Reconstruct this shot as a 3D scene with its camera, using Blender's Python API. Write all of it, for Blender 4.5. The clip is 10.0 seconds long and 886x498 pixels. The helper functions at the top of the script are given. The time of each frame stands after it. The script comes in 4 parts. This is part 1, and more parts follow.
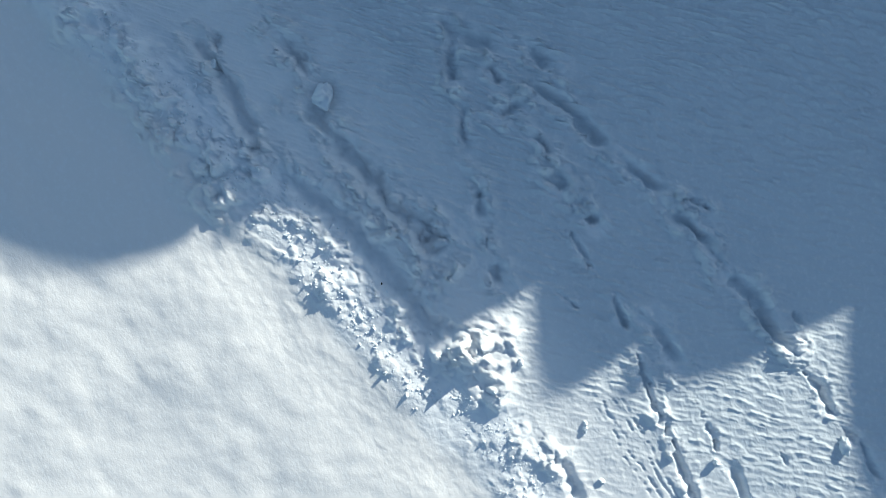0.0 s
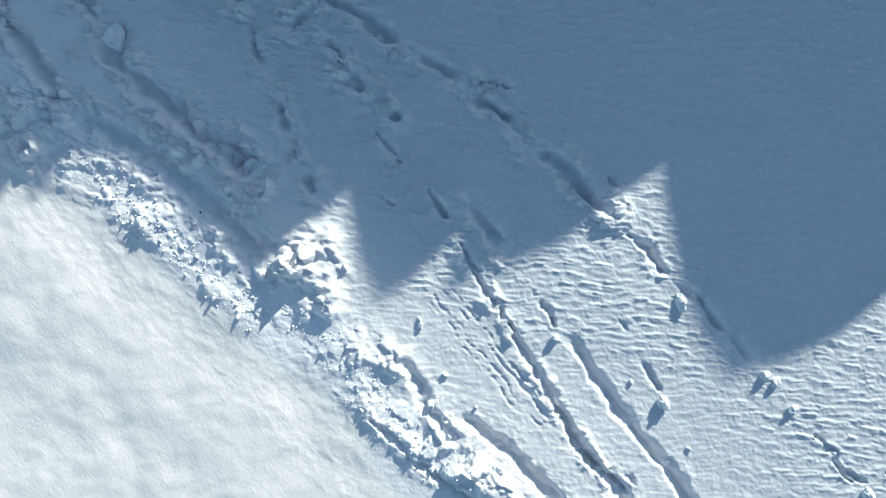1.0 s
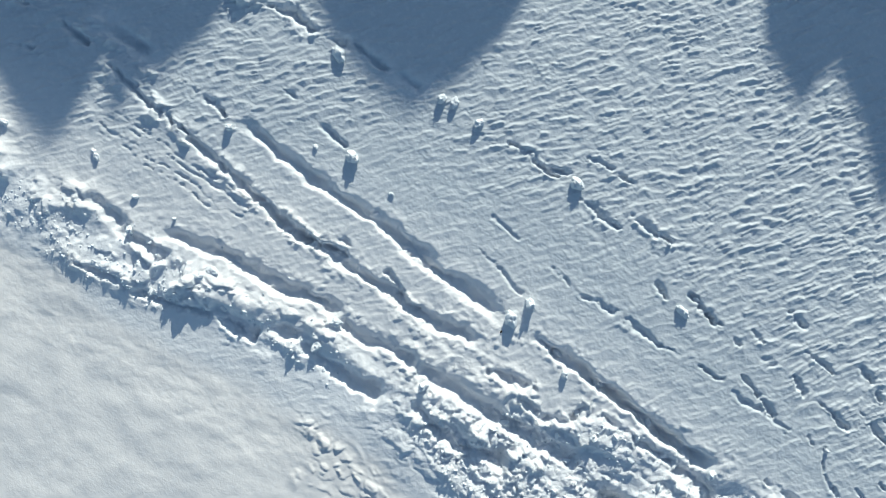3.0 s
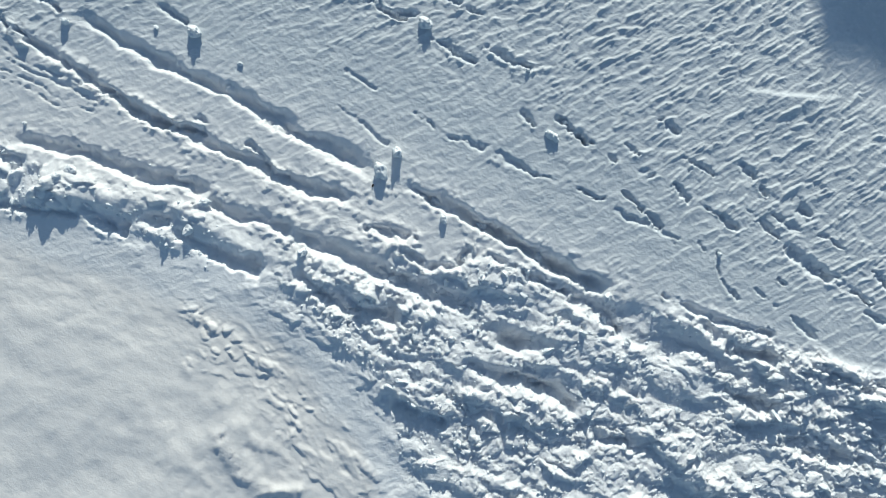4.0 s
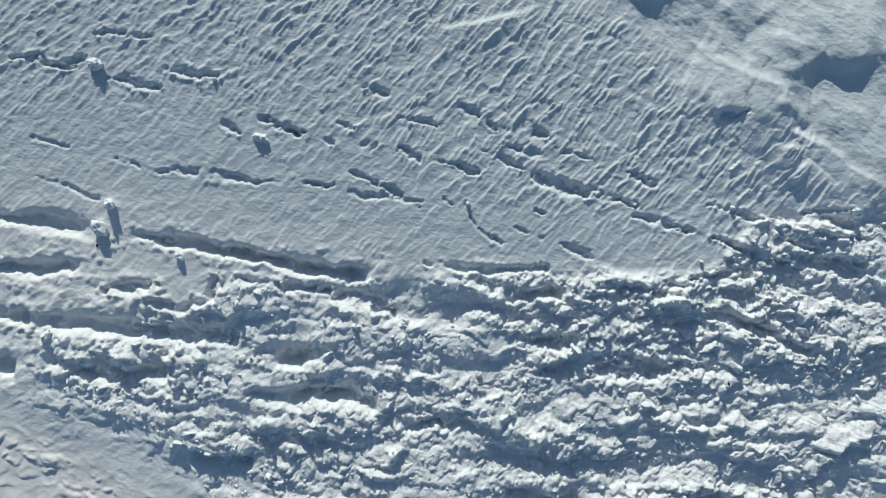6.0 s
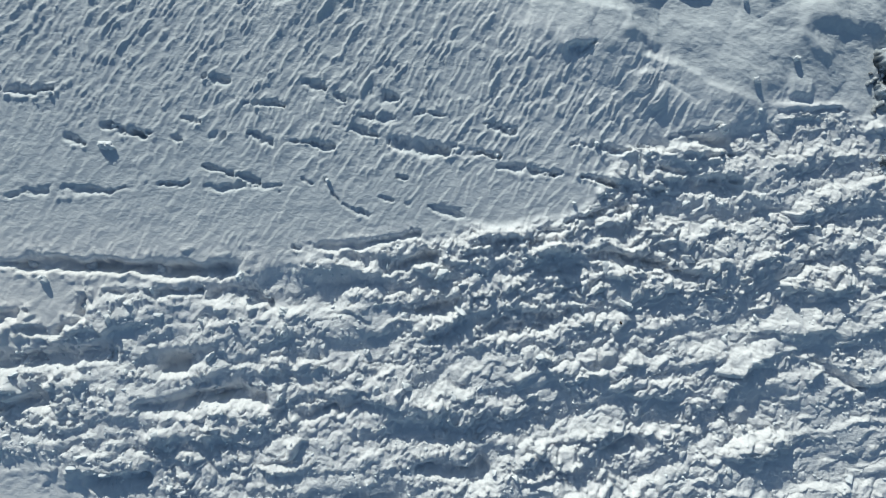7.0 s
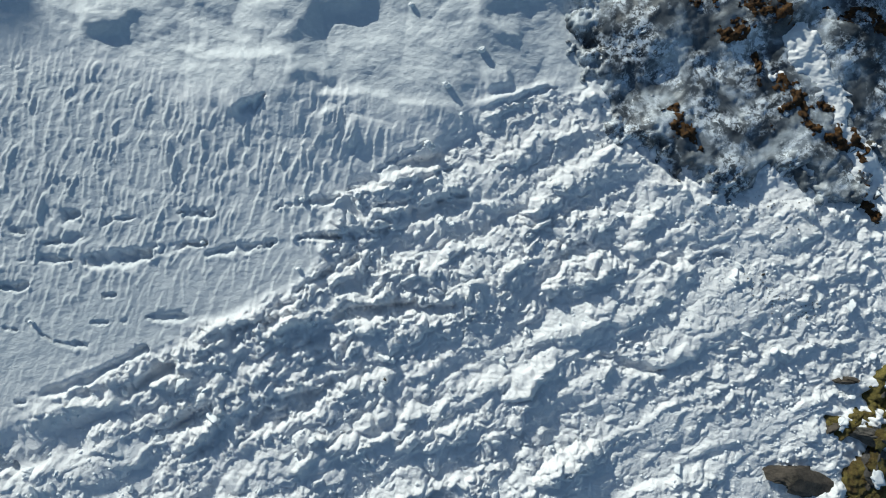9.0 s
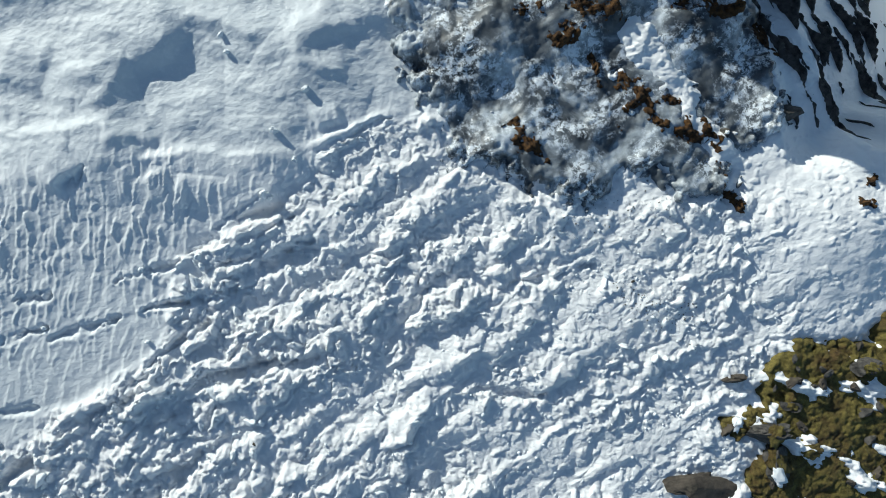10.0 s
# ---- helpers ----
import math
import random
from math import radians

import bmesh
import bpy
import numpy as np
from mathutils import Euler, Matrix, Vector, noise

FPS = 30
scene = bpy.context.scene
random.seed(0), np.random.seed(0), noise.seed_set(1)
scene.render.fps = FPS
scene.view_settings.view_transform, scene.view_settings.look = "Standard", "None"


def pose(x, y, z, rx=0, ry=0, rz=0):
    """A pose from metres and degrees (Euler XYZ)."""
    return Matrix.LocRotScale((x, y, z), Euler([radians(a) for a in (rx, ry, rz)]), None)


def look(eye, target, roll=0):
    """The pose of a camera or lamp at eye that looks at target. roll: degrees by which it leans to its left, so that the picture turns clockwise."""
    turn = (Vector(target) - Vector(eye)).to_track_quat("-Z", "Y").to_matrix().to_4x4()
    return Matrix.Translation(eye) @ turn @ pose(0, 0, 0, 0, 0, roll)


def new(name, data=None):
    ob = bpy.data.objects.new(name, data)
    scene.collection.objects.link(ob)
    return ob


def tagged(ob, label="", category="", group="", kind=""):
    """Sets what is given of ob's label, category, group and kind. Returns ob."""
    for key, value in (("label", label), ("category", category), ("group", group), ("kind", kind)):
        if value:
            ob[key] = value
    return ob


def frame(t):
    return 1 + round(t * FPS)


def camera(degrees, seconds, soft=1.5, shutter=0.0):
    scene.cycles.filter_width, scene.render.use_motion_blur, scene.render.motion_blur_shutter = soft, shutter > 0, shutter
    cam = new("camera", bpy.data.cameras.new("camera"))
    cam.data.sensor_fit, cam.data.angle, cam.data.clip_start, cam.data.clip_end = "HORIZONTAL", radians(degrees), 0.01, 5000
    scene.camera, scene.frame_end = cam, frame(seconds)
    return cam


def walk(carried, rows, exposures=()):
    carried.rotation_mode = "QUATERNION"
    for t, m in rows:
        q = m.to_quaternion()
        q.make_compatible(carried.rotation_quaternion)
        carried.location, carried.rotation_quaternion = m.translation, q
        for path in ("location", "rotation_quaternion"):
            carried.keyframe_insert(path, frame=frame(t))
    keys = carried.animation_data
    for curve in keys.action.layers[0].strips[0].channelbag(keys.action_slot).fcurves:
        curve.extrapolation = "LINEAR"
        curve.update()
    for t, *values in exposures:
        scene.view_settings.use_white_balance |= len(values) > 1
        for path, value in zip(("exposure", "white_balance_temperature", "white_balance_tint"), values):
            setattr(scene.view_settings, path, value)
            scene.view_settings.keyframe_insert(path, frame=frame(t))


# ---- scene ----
cam = camera(73.0, 10.0, soft=1.0)
# seconds, x, y, z, then the turn about x, y, z: a drone that looks straight down
PATH = [
    (0, -20.366, -5.657, 19.810, -0.82, -0.17, 63.19),
    (0.5, -18.704, -3.090, 19.869, 0.31, 0.04, 59.14),
    (1, -13.957, -2.192, 19.831, 0.72, 0.37, 54.60),
    (1.5, -8.236, -3.259, 19.756, -0.44, 0.29, 50.31),
    (2, -5.433, -2.519, 19.707, 0.01, 0.30, 45.91),
    (2.2, -4.839, -2.027, 19.670, 0.02, 0.31, 44.44),
    (3.3, -0.149, 0.565, 19.231, 0.73, 0.48, 34.53),
    (3.5, 0.882, 0.563, 19.137, 0.95, 0.36, 32.73),
    (4, 4.371, -1.490, 18.856, 0.37, 0.39, 28.56),
    (4.5, 7.654, -3.794, 18.585, -0.09, 0.44, 23.75),
    (5, 8.660, -1.827, 18.335, -0.12, 0.39, 19.44),
    (5.5, 9.680, 0.908, 18.053, 0.02, 0.38, 15.11),
    (5.7, 10.383, 1.219, 17.927, -0.27, 0.40, 13.44),
    (6.8, 14.619, 0.974, 17.359, -0.25, 0.28, 4.07),
    (7, 15.370, 0.874, 17.241, -0.50, 0.27, 2.27),
    (7.5, 17.195, 0.836, 16.831, -0.54, 0.05, -1.84),
    (8, 18.955, 1.101, 16.471, -0.42, 0.03, -5.70),
    (8.5, 20.875, 1.540, 16.091, -0.39, -0.16, -10.18),
    (9, 22.769, 1.900, 15.735, -0.46, -0.33, -14.26),
    (9.5, 24.595, 1.941, 15.411, -0.35, -0.50, -17.98),
    (10, 26.573, 1.737, 15.043, -0.35, -0.78, -21.99),
]
walk(cam, [(t, pose(x, y, z, rx, ry, rz)) for t, x, y, z, rx, ry, rz in PATH],
     exposures=[(0.0, 0.45, 6130, 0), (0.5, 0.55, 6130, 0), (1.0, 0.50, 6130, 0), (1.5, 0.20, 6130, 0), (2.0, 0.12, 6130, 0), (3.5, 0.10, 6130, 0), (4.0, -0.04, 6130, 0), (4.5, -0.24, 6130, 0), (5.5, -0.35, 6110, 0), (7.0, -0.38, 6110, 0),
                (8.0, -0.36, 6110, 0), (8.5, -0.28, 6110, 0), (9.0, -0.22, 6110, 0), (10.0, 0.02, 6110, 0)])

# ---- light: a low sun and a blue sky ----
SUN_EL, SUN_AZ = radians(18.5), radians(111.5)
SUN_FLAT = Vector((math.cos(SUN_AZ), math.sin(SUN_AZ)))
SUN_SIDE = Vector((SUN_FLAT.y, -SUN_FLAT.x))
world = bpy.data.worlds.new("sky")
scene.world = world
world.use_nodes = True
wn = world.node_tree.nodes
sky = wn.new("ShaderNodeTexSky")
sky.sky_type, sky.sun_disc = "NISHITA", False
sky.sun_elevation, sky.sun_rotation = SUN_EL, math.pi / 2 - SUN_AZ
sky.altitude, sky.ozone_density = 800, 1.6
world.node_tree.links.new(sky.outputs[0], wn["Background"].inputs[0])
wn["Background"].inputs[1].default_value = 0.104
sun = new("sun", bpy.data.lights.new("sun", "SUN"))
sun.data.energy, sun.data.angle, sun.data.color = 4.3, radians(0.5), (1.0, 0.935, 0.84)
sun.matrix_world = look((SUN_FLAT.x * 50, SUN_FLAT.y * 50, 50 * math.tan(SUN_EL)), (0, 0, 0))


# ---- materials ----
def material(name, rough=0.6):
    m = bpy.data.materials.new(name)
    m.use_nodes = True
    nt = m.node_tree
    b = nt.nodes["Principled BSDF"]
    b.inputs["Roughness"].default_value = rough
    return m, nt, b


def add(nt, kind, **sets):
    n = nt.nodes.new(kind)
    for key, value in sets.items():
        n.inputs[key].default_value = value
    return n


def coords(nt):
    return nt.nodes.new("ShaderNodeNewGeometry").outputs["Position"]


def noise_tex(nt, where, scale, detail=4.0, rough=0.55, dist=0.0):
    n = add(nt, "ShaderNodeTexNoise", Scale=scale, Detail=detail, Roughness=rough, Distortion=dist)
    nt.links.new(where, n.inputs["Vector"])
    return n.outputs["Fac"]


def ramp(nt, fac, stops):
    r = nt.nodes.new("ShaderNodeValToRGB")
    e = r.color_ramp.elements
    while len(e) < len(stops):
        e.new(0.5)
    for el, (p, c) in zip(e, stops):
        el.position, el.color = p, (*c, 1)
    nt.links.new(fac, r.inputs[0])
    return r.outputs["Color"]


def mix(nt, fac, a, b):
    n = nt.nodes.new("ShaderNodeMix")
    n.data_type = "RGBA"
    for sock, v in ((n.inputs[0], fac), (n.inputs[6], a), (n.inputs[7], b)):
        if hasattr(v, "is_linked"):
            nt.links.new(v, sock)
        else:
            sock.default_value = (*v, 1) if isinstance(v, tuple) else v
    return n.outputs[2]


def bump(nt, b, layers):
    last = None
    for height, strength, distance in layers:
        n = add(nt, "ShaderNodeBump", Strength=strength, Distance=distance)
        nt.links.new(height, n.inputs["Height"])
        if last:
            nt.links.new(last, n.inputs["Normal"])
        last = n.outputs["Normal"]
    nt.links.new(last, b.inputs["Normal"])


def snow_material(name, tint=(0.93, 0.935, 0.94), fine=0.009, crust_dim=False):
    m, nt, b = material(name, 0.55)
    p = coords(nt)
    big = noise_tex(nt, p, 0.35, 4)
    mid = noise_tex(nt, p, 6.0, 5, 0.6)
    col = mix(nt, big, tint, tuple(c * 0.93 for c in tint))
    if crust_dim:
        # darker, bluer colour on crust and drifts; partly stands in for weaker sunlight
        pits_and_dim = nt.nodes.new("ShaderNodeAttribute")
        pits_and_dim.attribute_name = "crust_dim"
        col = mix(nt, pits_and_dim.outputs["Fac"], col, (0.68, 0.715, 0.74))
    if crust_dim:
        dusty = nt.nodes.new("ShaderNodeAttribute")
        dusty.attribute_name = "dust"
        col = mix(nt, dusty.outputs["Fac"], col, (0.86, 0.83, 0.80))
    nt.links.new(mix(nt, ramp(nt, mid, [(0.5, (0, 0, 0)), (0.95, (0.6, 0.6, 0.6))]), col, (0.94, 0.945, 0.95)), b.inputs["Base Color"])
    b.inputs["Specular IOR Level"].default_value = 0.25
    turned = nt.nodes.new("ShaderNodeMapping")
    turned.inputs["Rotation"].default_value = (0, 0, -0.9)
    turned.inputs["Scale"].default_value = (0.55, 1.25, 1.0)
    nt.links.new(p, turned.inputs["Vector"])
    chips = add(nt, "ShaderNodeTexNoise", Scale=6.0, Detail=3.0, Roughness=0.6, Distortion=0.4)
    nt.links.new(turned.outputs[0], chips.inputs["Vector"])
    grain = noise_tex(nt, p, 24.0, 2, 0.6)
    layers = [(chips.outputs["Fac"], 0.6, fine * 2.6), (noise_tex(nt, p, 9.0, 3, 0.6, 0.3), 0.6, fine * 2.4), (grain, 0.5, fine * 1.2)]
    bump(nt, b, layers)
    if crust_dim:
        # broken snow is crumbly
        broken = nt.nodes.new("ShaderNodeAttribute")
        broken.attribute_name = "broken"
        crumb = add(nt, "ShaderNodeBump", Distance=0.045)
        nt.links.new(noise_tex(nt, p, 11.0, 4, 0.72, 0.3), crumb.inputs["Height"])
        nt.links.new(b.inputs["Normal"].links[0].from_socket, crumb.inputs["Normal"])
        nt.links.new(broken.outputs["Fac"], crumb.inputs["Strength"])
        nt.links.new(crumb.outputs[0], b.inputs["Normal"])
        # the crust is pitted
        pits = add(nt, "ShaderNodeBump", Distance=0.015)
        nt.links.new(noise_tex(nt, turned.outputs[0], 9.0, 4, 0.62, 0.3), pits.inputs["Height"])
        nt.links.new(b.inputs["Normal"].links[0].from_socket, pits.inputs["Normal"])
        nt.links.new(pits_and_dim.outputs["Fac"], pits.inputs["Strength"])
        nt.links.new(pits.outputs[0], b.inputs["Normal"])
        # soft blown snow shows less of the grain
        soft = nt.nodes.new("ShaderNodeAttribute")
        soft.attribute_name = "soft"
        for n in nt.nodes:
            if n.bl_idname == "ShaderNodeBump" and n not in (crumb, pits):
                less = nt.nodes.new("ShaderNodeMath")
                less.operation = "MULTIPLY_ADD"
                nt.links.new(soft.outputs["Fac"], less.inputs[0])
                full = n.inputs["Strength"].default_value
                less.inputs[1].default_value, less.inputs[2].default_value = -0.35 * full, full
                nt.links.new(less.outputs[0], n.inputs["Strength"])
    return m


SNOW = snow_material("snow", crust_dim=True)
BALL_SNOW = snow_material("packed_snow", (0.84, 0.87, 0.89), 0.010)


def rock_material(name, dark, light, scale, rough=0.85, lichen=None):
    m, nt, b = material(name, rough)
    p = coords(nt)
    col = ramp(nt, noise_tex(nt, p, scale, 8, 0.65, 0.4), [(0.36, dark), (0.64, light)])
    if lichen:
        col = mix(nt, ramp(nt, noise_tex(nt, p, scale * 0.6, 6, 0.7), [(0.55, (0, 0, 0)), (0.68, (1, 1, 1))]), col, lichen)
    nt.links.new(col, b.inputs["Base Color"])
    bump(nt, b, [(noise_tex(nt, p, scale * 1.5, 8, 0.7), 1.0, 0.08), (noise_tex(nt, p, scale * 9, 4), 0.8, 0.02)])
    return m


ROCK = rock_material("dark_rock", (0.022, 0.021, 0.021), (0.12, 0.11, 0.10), 4.0, lichen=(0.17, 0.16, 0.13))
BROWN_ROCK = rock_material("brown_rock", (0.032, 0.027, 0.022), (0.11, 0.09, 0.07), 3.0, lichen=(0.10, 0.085, 0.06))
BOUNCE_ROCK = rock_material("bounce_rock", (0.10, 0.10, 0.11), (0.80, 0.81, 0.83), 0.8)
MOSS_BROWN = rock_material("brown_moss", (0.010, 0.006, 0.004), (0.15, 0.070, 0.018), 8.0, 0.95)


def moss_material():
    m, nt, b = material("olive_moss", 0.95)
    p = coords(nt)
    olive = ramp(nt, noise_tex(nt, p, 7.0, 9, 0.75), [(0.3, (0.040, 0.034, 0.008)), (0.7, (0.32, 0.26, 0.065))])
    brown = ramp(nt, noise_tex(nt, p, 9.0, 9, 0.75), [(0.3, (0.016, 0.010, 0.004)), (0.7, (0.15, 0.090, 0.030))])
    where = ramp(nt, noise_tex(nt, p, 1.1, 7, 0.7, 0.6), [(0.34, (0, 0, 0)), (0.54, (1, 1, 1))])
    nt.links.new(mix(nt, where, brown, olive), b.inputs["Base Color"])
    bump(nt, b, [(noise_tex(nt, p, 9.0, 8, 0.75), 1.0, 0.09), (noise_tex(nt, p, 40.0, 4), 1.0, 0.02)])
    return m


MOSS_GREEN = moss_material()


def ice_material():
    """Grey glazed ice over rock, with frost caught on it in patches."""
    m, nt, b = material("glazed_ice", 0.4)
    p = coords(nt)
    body = ramp(nt, noise_tex(nt, p, 0.75, 6, 0.6, 0.5), [(0.36, (0.020, 0.024, 0.029)), (0.50, (0.11, 0.125, 0.14)), (0.64, (0.48, 0.53, 0.57))])
    frost = ramp(nt, noise_tex(nt, p, 5.0, 11, 0.80, 0.2), [(0.47, (0, 0, 0)), (0.53, (1, 1, 1))])
    patch = ramp(nt, noise_tex(nt, p, 1.0, 6, 0.65, 0.3), [(0.45, (0.0, 0.0, 0.0)), (0.55, (1, 1, 1))])
    both = nt.nodes.new("ShaderNodeMix")
    both.data_type = "RGBA"
    both.blend_type = "MULTIPLY"
    both.inputs[0].default_value = 1.0
    nt.links.new(frost, both.inputs[6])
    nt.links.new(patch, both.inputs[7])
    frost = both.outputs[2]
    nt.links.new(mix(nt, frost, body, (0.75, 0.80, 0.85)), b.inputs["Base Color"])
    bump(nt, b, [(noise_tex(nt, p, 5.5, 9, 0.72, 0.2), 0.6, 0.035), (noise_tex(nt, p, 30, 4), 0.5, 0.010)])
    return m


ICE = ice_material()


# ---- fields of noise over the plan ----
def lattice(ix, iy, seed):
    h = (ix.astype(np.int64) * 374761393 + iy.astype(np.int64) * 668265263 + seed * 974634777) & 0xFFFFFFFF
    h = ((h ^ (h >> 13)) * 1274126177) & 0xFFFFFFFF
    return ((h ^ (h >> 16)) & 0xFFFFFF).astype(np.float32) / 0xFFFFFF


def value_noise(x, y, seed):
    ix, iy = np.floor(x), np.floor(y)
    fx, fy = x - ix, y - iy
    fx, fy = fx * fx * fx * (fx * (fx * 6 - 15) + 10), fy * fy * fy * (fy * (fy * 6 - 15) + 10)
    a, b = lattice(ix, iy, seed), lattice(ix + 1, iy, seed)
    c, d = lattice(ix, iy + 1, seed), lattice(ix + 1, iy + 1, seed)
    return (a + (b - a) * fx) * (1 - fy) + (c + (d - c) * fx) * fy


def fbm(x, y, size, octaves, seed, gain=0.5):
    """Noise from -1 to 1; size: metres of the largest bumps."""
    total, amp, norm, f = 0, 1.0, 0.0, 1.0 / size
    for o in range(octaves):
        c, s = math.cos(o * 1.3), math.sin(o * 1.3)
        total = total + amp * (value_noise((x * c - y * s) * f + 17.3 * o, (x * s + y * c) * f - 9.1 * o, seed + o) * 2 - 1)
        norm, amp, f = norm + amp, amp * gain, f * 2.03
    return total / norm


def clods(x, y, size, seed, flat=1.0):
    """Rounded lumps: 1 at each lump's middle, 0 at its rim; each with its own height. flat: above 1, their tops are levelled."""
    x, y = x / size, y / size
    ix, iy = np.floor(x), np.floor(y)
    best, who = np.full(x.shape, 9.0, np.float32), np.zeros(x.shape, np.float32)
    for dx in (-1, 0, 1):
        for dy in (-1, 0, 1):
            cx, cy = ix + dx, iy + dy
            px, py = cx + lattice(cx, cy, seed), cy + lattice(cx, cy, seed + 71)
            d = (px - x) ** 2 + (py - y) ** 2
            near = d < best
            best = np.where(near, d, best)
            who = np.where(near, lattice(cx, cy, seed + 133), who)
    return np.minimum(np.clip(1 - best * 1.6, 0, 1) * flat, 1) * who


def boulders(x, y, size, seed, high, fill=0.75, clump=0.0):
    """Tilted blocks of broken snow, some cells left empty; the height in metres over the floor between them."""
    u, v = x / size, y / size
    ix, iy = np.floor(u), np.floor(v)
    best = np.zeros(u.shape)
    for dx in (-1, 0, 1):
        for dy in (-1, 0, 1):
            jx, jy = ix + dx, iy + dy
            a, b, c = lattice(jx, jy, seed), lattice(jx, jy, seed + 71), lattice(jx, jy, seed + 133)
            ex, ey = u - jx - 0.12 - 0.76 * a, v - jy - 0.12 - 0.76 * b
            r = 0.26 + 0.46 * c * c
            turn = math.pi * lattice(jx, jy, seed + 199)
            co, si = np.cos(turn), np.sin(turn)
            e, f = (ex * co + ey * si) / r, (ey * co - ex * si) / (r * 0.72)
            d2 = e * e + f * f
            there = lattice(jx, jy, seed + 251) < fill + clump * (value_noise(jx * 0.37, jy * 0.37, seed + 7) - 0.5)
            h = r * np.clip(np.sqrt(np.clip(1 - d2, 0, 1)) * 1.05 + 0.30 * ((b - 0.5) * e + (a - 0.5) * f), 0, 0.95)
            best = np.maximum(best, np.where(there & (d2 < 1), h, 0))
    return best * size * high


def scales(along, across, length, width, seed, bend=2.2):
    """Short wind scales that rise to a crest and fade out at their ends, from 0 to 1."""
    u, v = along / length, across / width
    ix, iy = np.floor(u), np.floor(v)
    best, off, end, who = np.full(u.shape, 9.0), np.zeros(u.shape), np.zeros(u.shape), np.zeros(u.shape)
    for dx in (-1, 0, 1):
        for dy in (-1, 0, 1):
            jx, jy = ix + dx, iy + dy
            ex, ey = u - jx - lattice(jx, jy, seed), v - jy - 0.2 - 0.6 * lattice(jx, jy, seed + 71)
            d = ex * ex + ey * ey * 1.6
            near = d < best
            best, off, end = np.where(near, d, best), np.where(near, ey, off), np.where(near, ex, end)
            who = np.where(near, lattice(jx, jy, seed + 133), who)
    return np.clip(off + 0.45, 0, 1.0) ** bend * (1 - step(0.25, 0.62, np.abs(end))) * (0.35 + 0.65 * who)


def step(e0, e1, x):
    t = np.clip((x - e0) / (e1 - e0), 0, 1)
    return t * t * (3 - 2 * t)


# ---- the plan of the snow: its borders, as y over x ----
def bank_edge(x):
    """The northern edge of the smooth bank."""
    return np.interp(x, (-34, -27.5, -22.8, -18.3, -13.8, -8.3, -4.3, 0.5, 2.4, 5.2, 7.5, 10.0, 14.0), (-14.2, -12.1, -10.9, -9.9, -8.3, -7.7, -7.0, -6.2, -6.9, -8.4, -10.1, -11.2, -14.0))


def debris_edge(x):
    """The northern edge of the broken snow."""
    return np.interp(x, (-2, 3, 6, 10.3, 14.6, 19.3, 20.5, 23.5, 27.6, 28.4, 29.5, 33, 36), (-4.2, -2.6, -0.9, 0.2, 1.1, 2.2, 4.0, 4.6, 5.2, 3.4, 1.6, 0.4, -0.3))


def ground_base(x, y):
    x, y = np.clip(x, -60, 60), np.clip(y, -60, 60)
    return -0.0053 * x + 0.0174 * y


# the grid: fine where the drone passes, coarse out to the horizon
OUT = np.array([0.6, 1.5, 3, 6, 12, 25, 50, 100, 220, 500, 1200, 3000])
gx = np.concatenate([-34.5 - OUT[::-1], np.arange(-34.5, -15, 0.065), np.arange(-15, 8, 0.042), np.arange(8, 39.5, 0.033), np.arange(39.5, 43.5, 0.08), 43.5 + OUT])
BANK_ROWS, ROWS = 80, 640
y_top = np.interp(gx, (-34.5, -28, -21, -12, 0, 8.5, 20, 30, 40.5), (-11, 1.5, 12.5, 14.5, 14.8, 15.6, 12.8, 9.8, 5.0))
y_low = np.interp(gx, (-34.5, -19.5, -11, -2, 10, 23, 32, 40.5), (-17.0, -23.8, -21.3, -17.8, -13.2, -8.0, -9.6, -8.0))
y_mid = np.clip(bank_edge(gx) - 2.2, y_low + 0.14 * (y_top - y_low), y_top - 2)
cuts = np.concatenate([np.linspace(0, 1, BANK_ROWS, endpoint=False), 1 + np.linspace(0, 1, ROWS - BANK_ROWS)])
mid_rows = np.where(cuts[None] < 1, y_low[:, None] + (y_mid - y_low)[:, None] * cuts[None], y_mid[:, None] + (y_top - y_mid)[:, None] * (cuts[None] - 1))
Y = np.concatenate([y_low[:, None] - OUT[None, ::-1], mid_rows, y_top[:, None] + OUT[None]], 1)
X = np.repeat(gx[:, None], Y.shape[1], 1)
SHAPE = X.shape
X, Y = X.ravel().astype(np.float64), Y.ravel().astype(np.float64)


def near_line(px, py, pts):
    """Distance of points from a line of legs, the side (positive: to its left) and how far along it, from 0 to 1."""
    best = np.full(px.shape, 1e9)
    side, along = np.zeros(px.shape), np.zeros(px.shape)
    lens = [math.dist(a, b) for a, b in zip(pts, pts[1:])]
    done = 0.0
    for (a, b), ln in zip(zip(pts, pts[1:]), lens):
        ux, uy = (b[0] - a[0]) / ln, (b[1] - a[1]) / ln
        t = np.clip((px - a[0]) * ux + (py - a[1]) * uy, 0, ln)
        d = np.hypot(px - a[0] - t * ux, py - a[1] - t * uy)
        near = d < best
        best = np.where(near, d, best)
        side = np.where(near, np.sign(ux * (py - a[1]) - uy * (px - a[0])), side)
        along = np.where(near, (done + t) / sum(lens), along)
        done += ln
    return best, side, along


def around(pts, reach):
    xs, ys = [p[0] for p in pts], [p[1] for p in pts]
    return np.nonzero((X > min(xs) - reach) & (X < max(xs) + reach) & (Y > min(ys) - reach) & (Y < max(ys) + reach))[0]


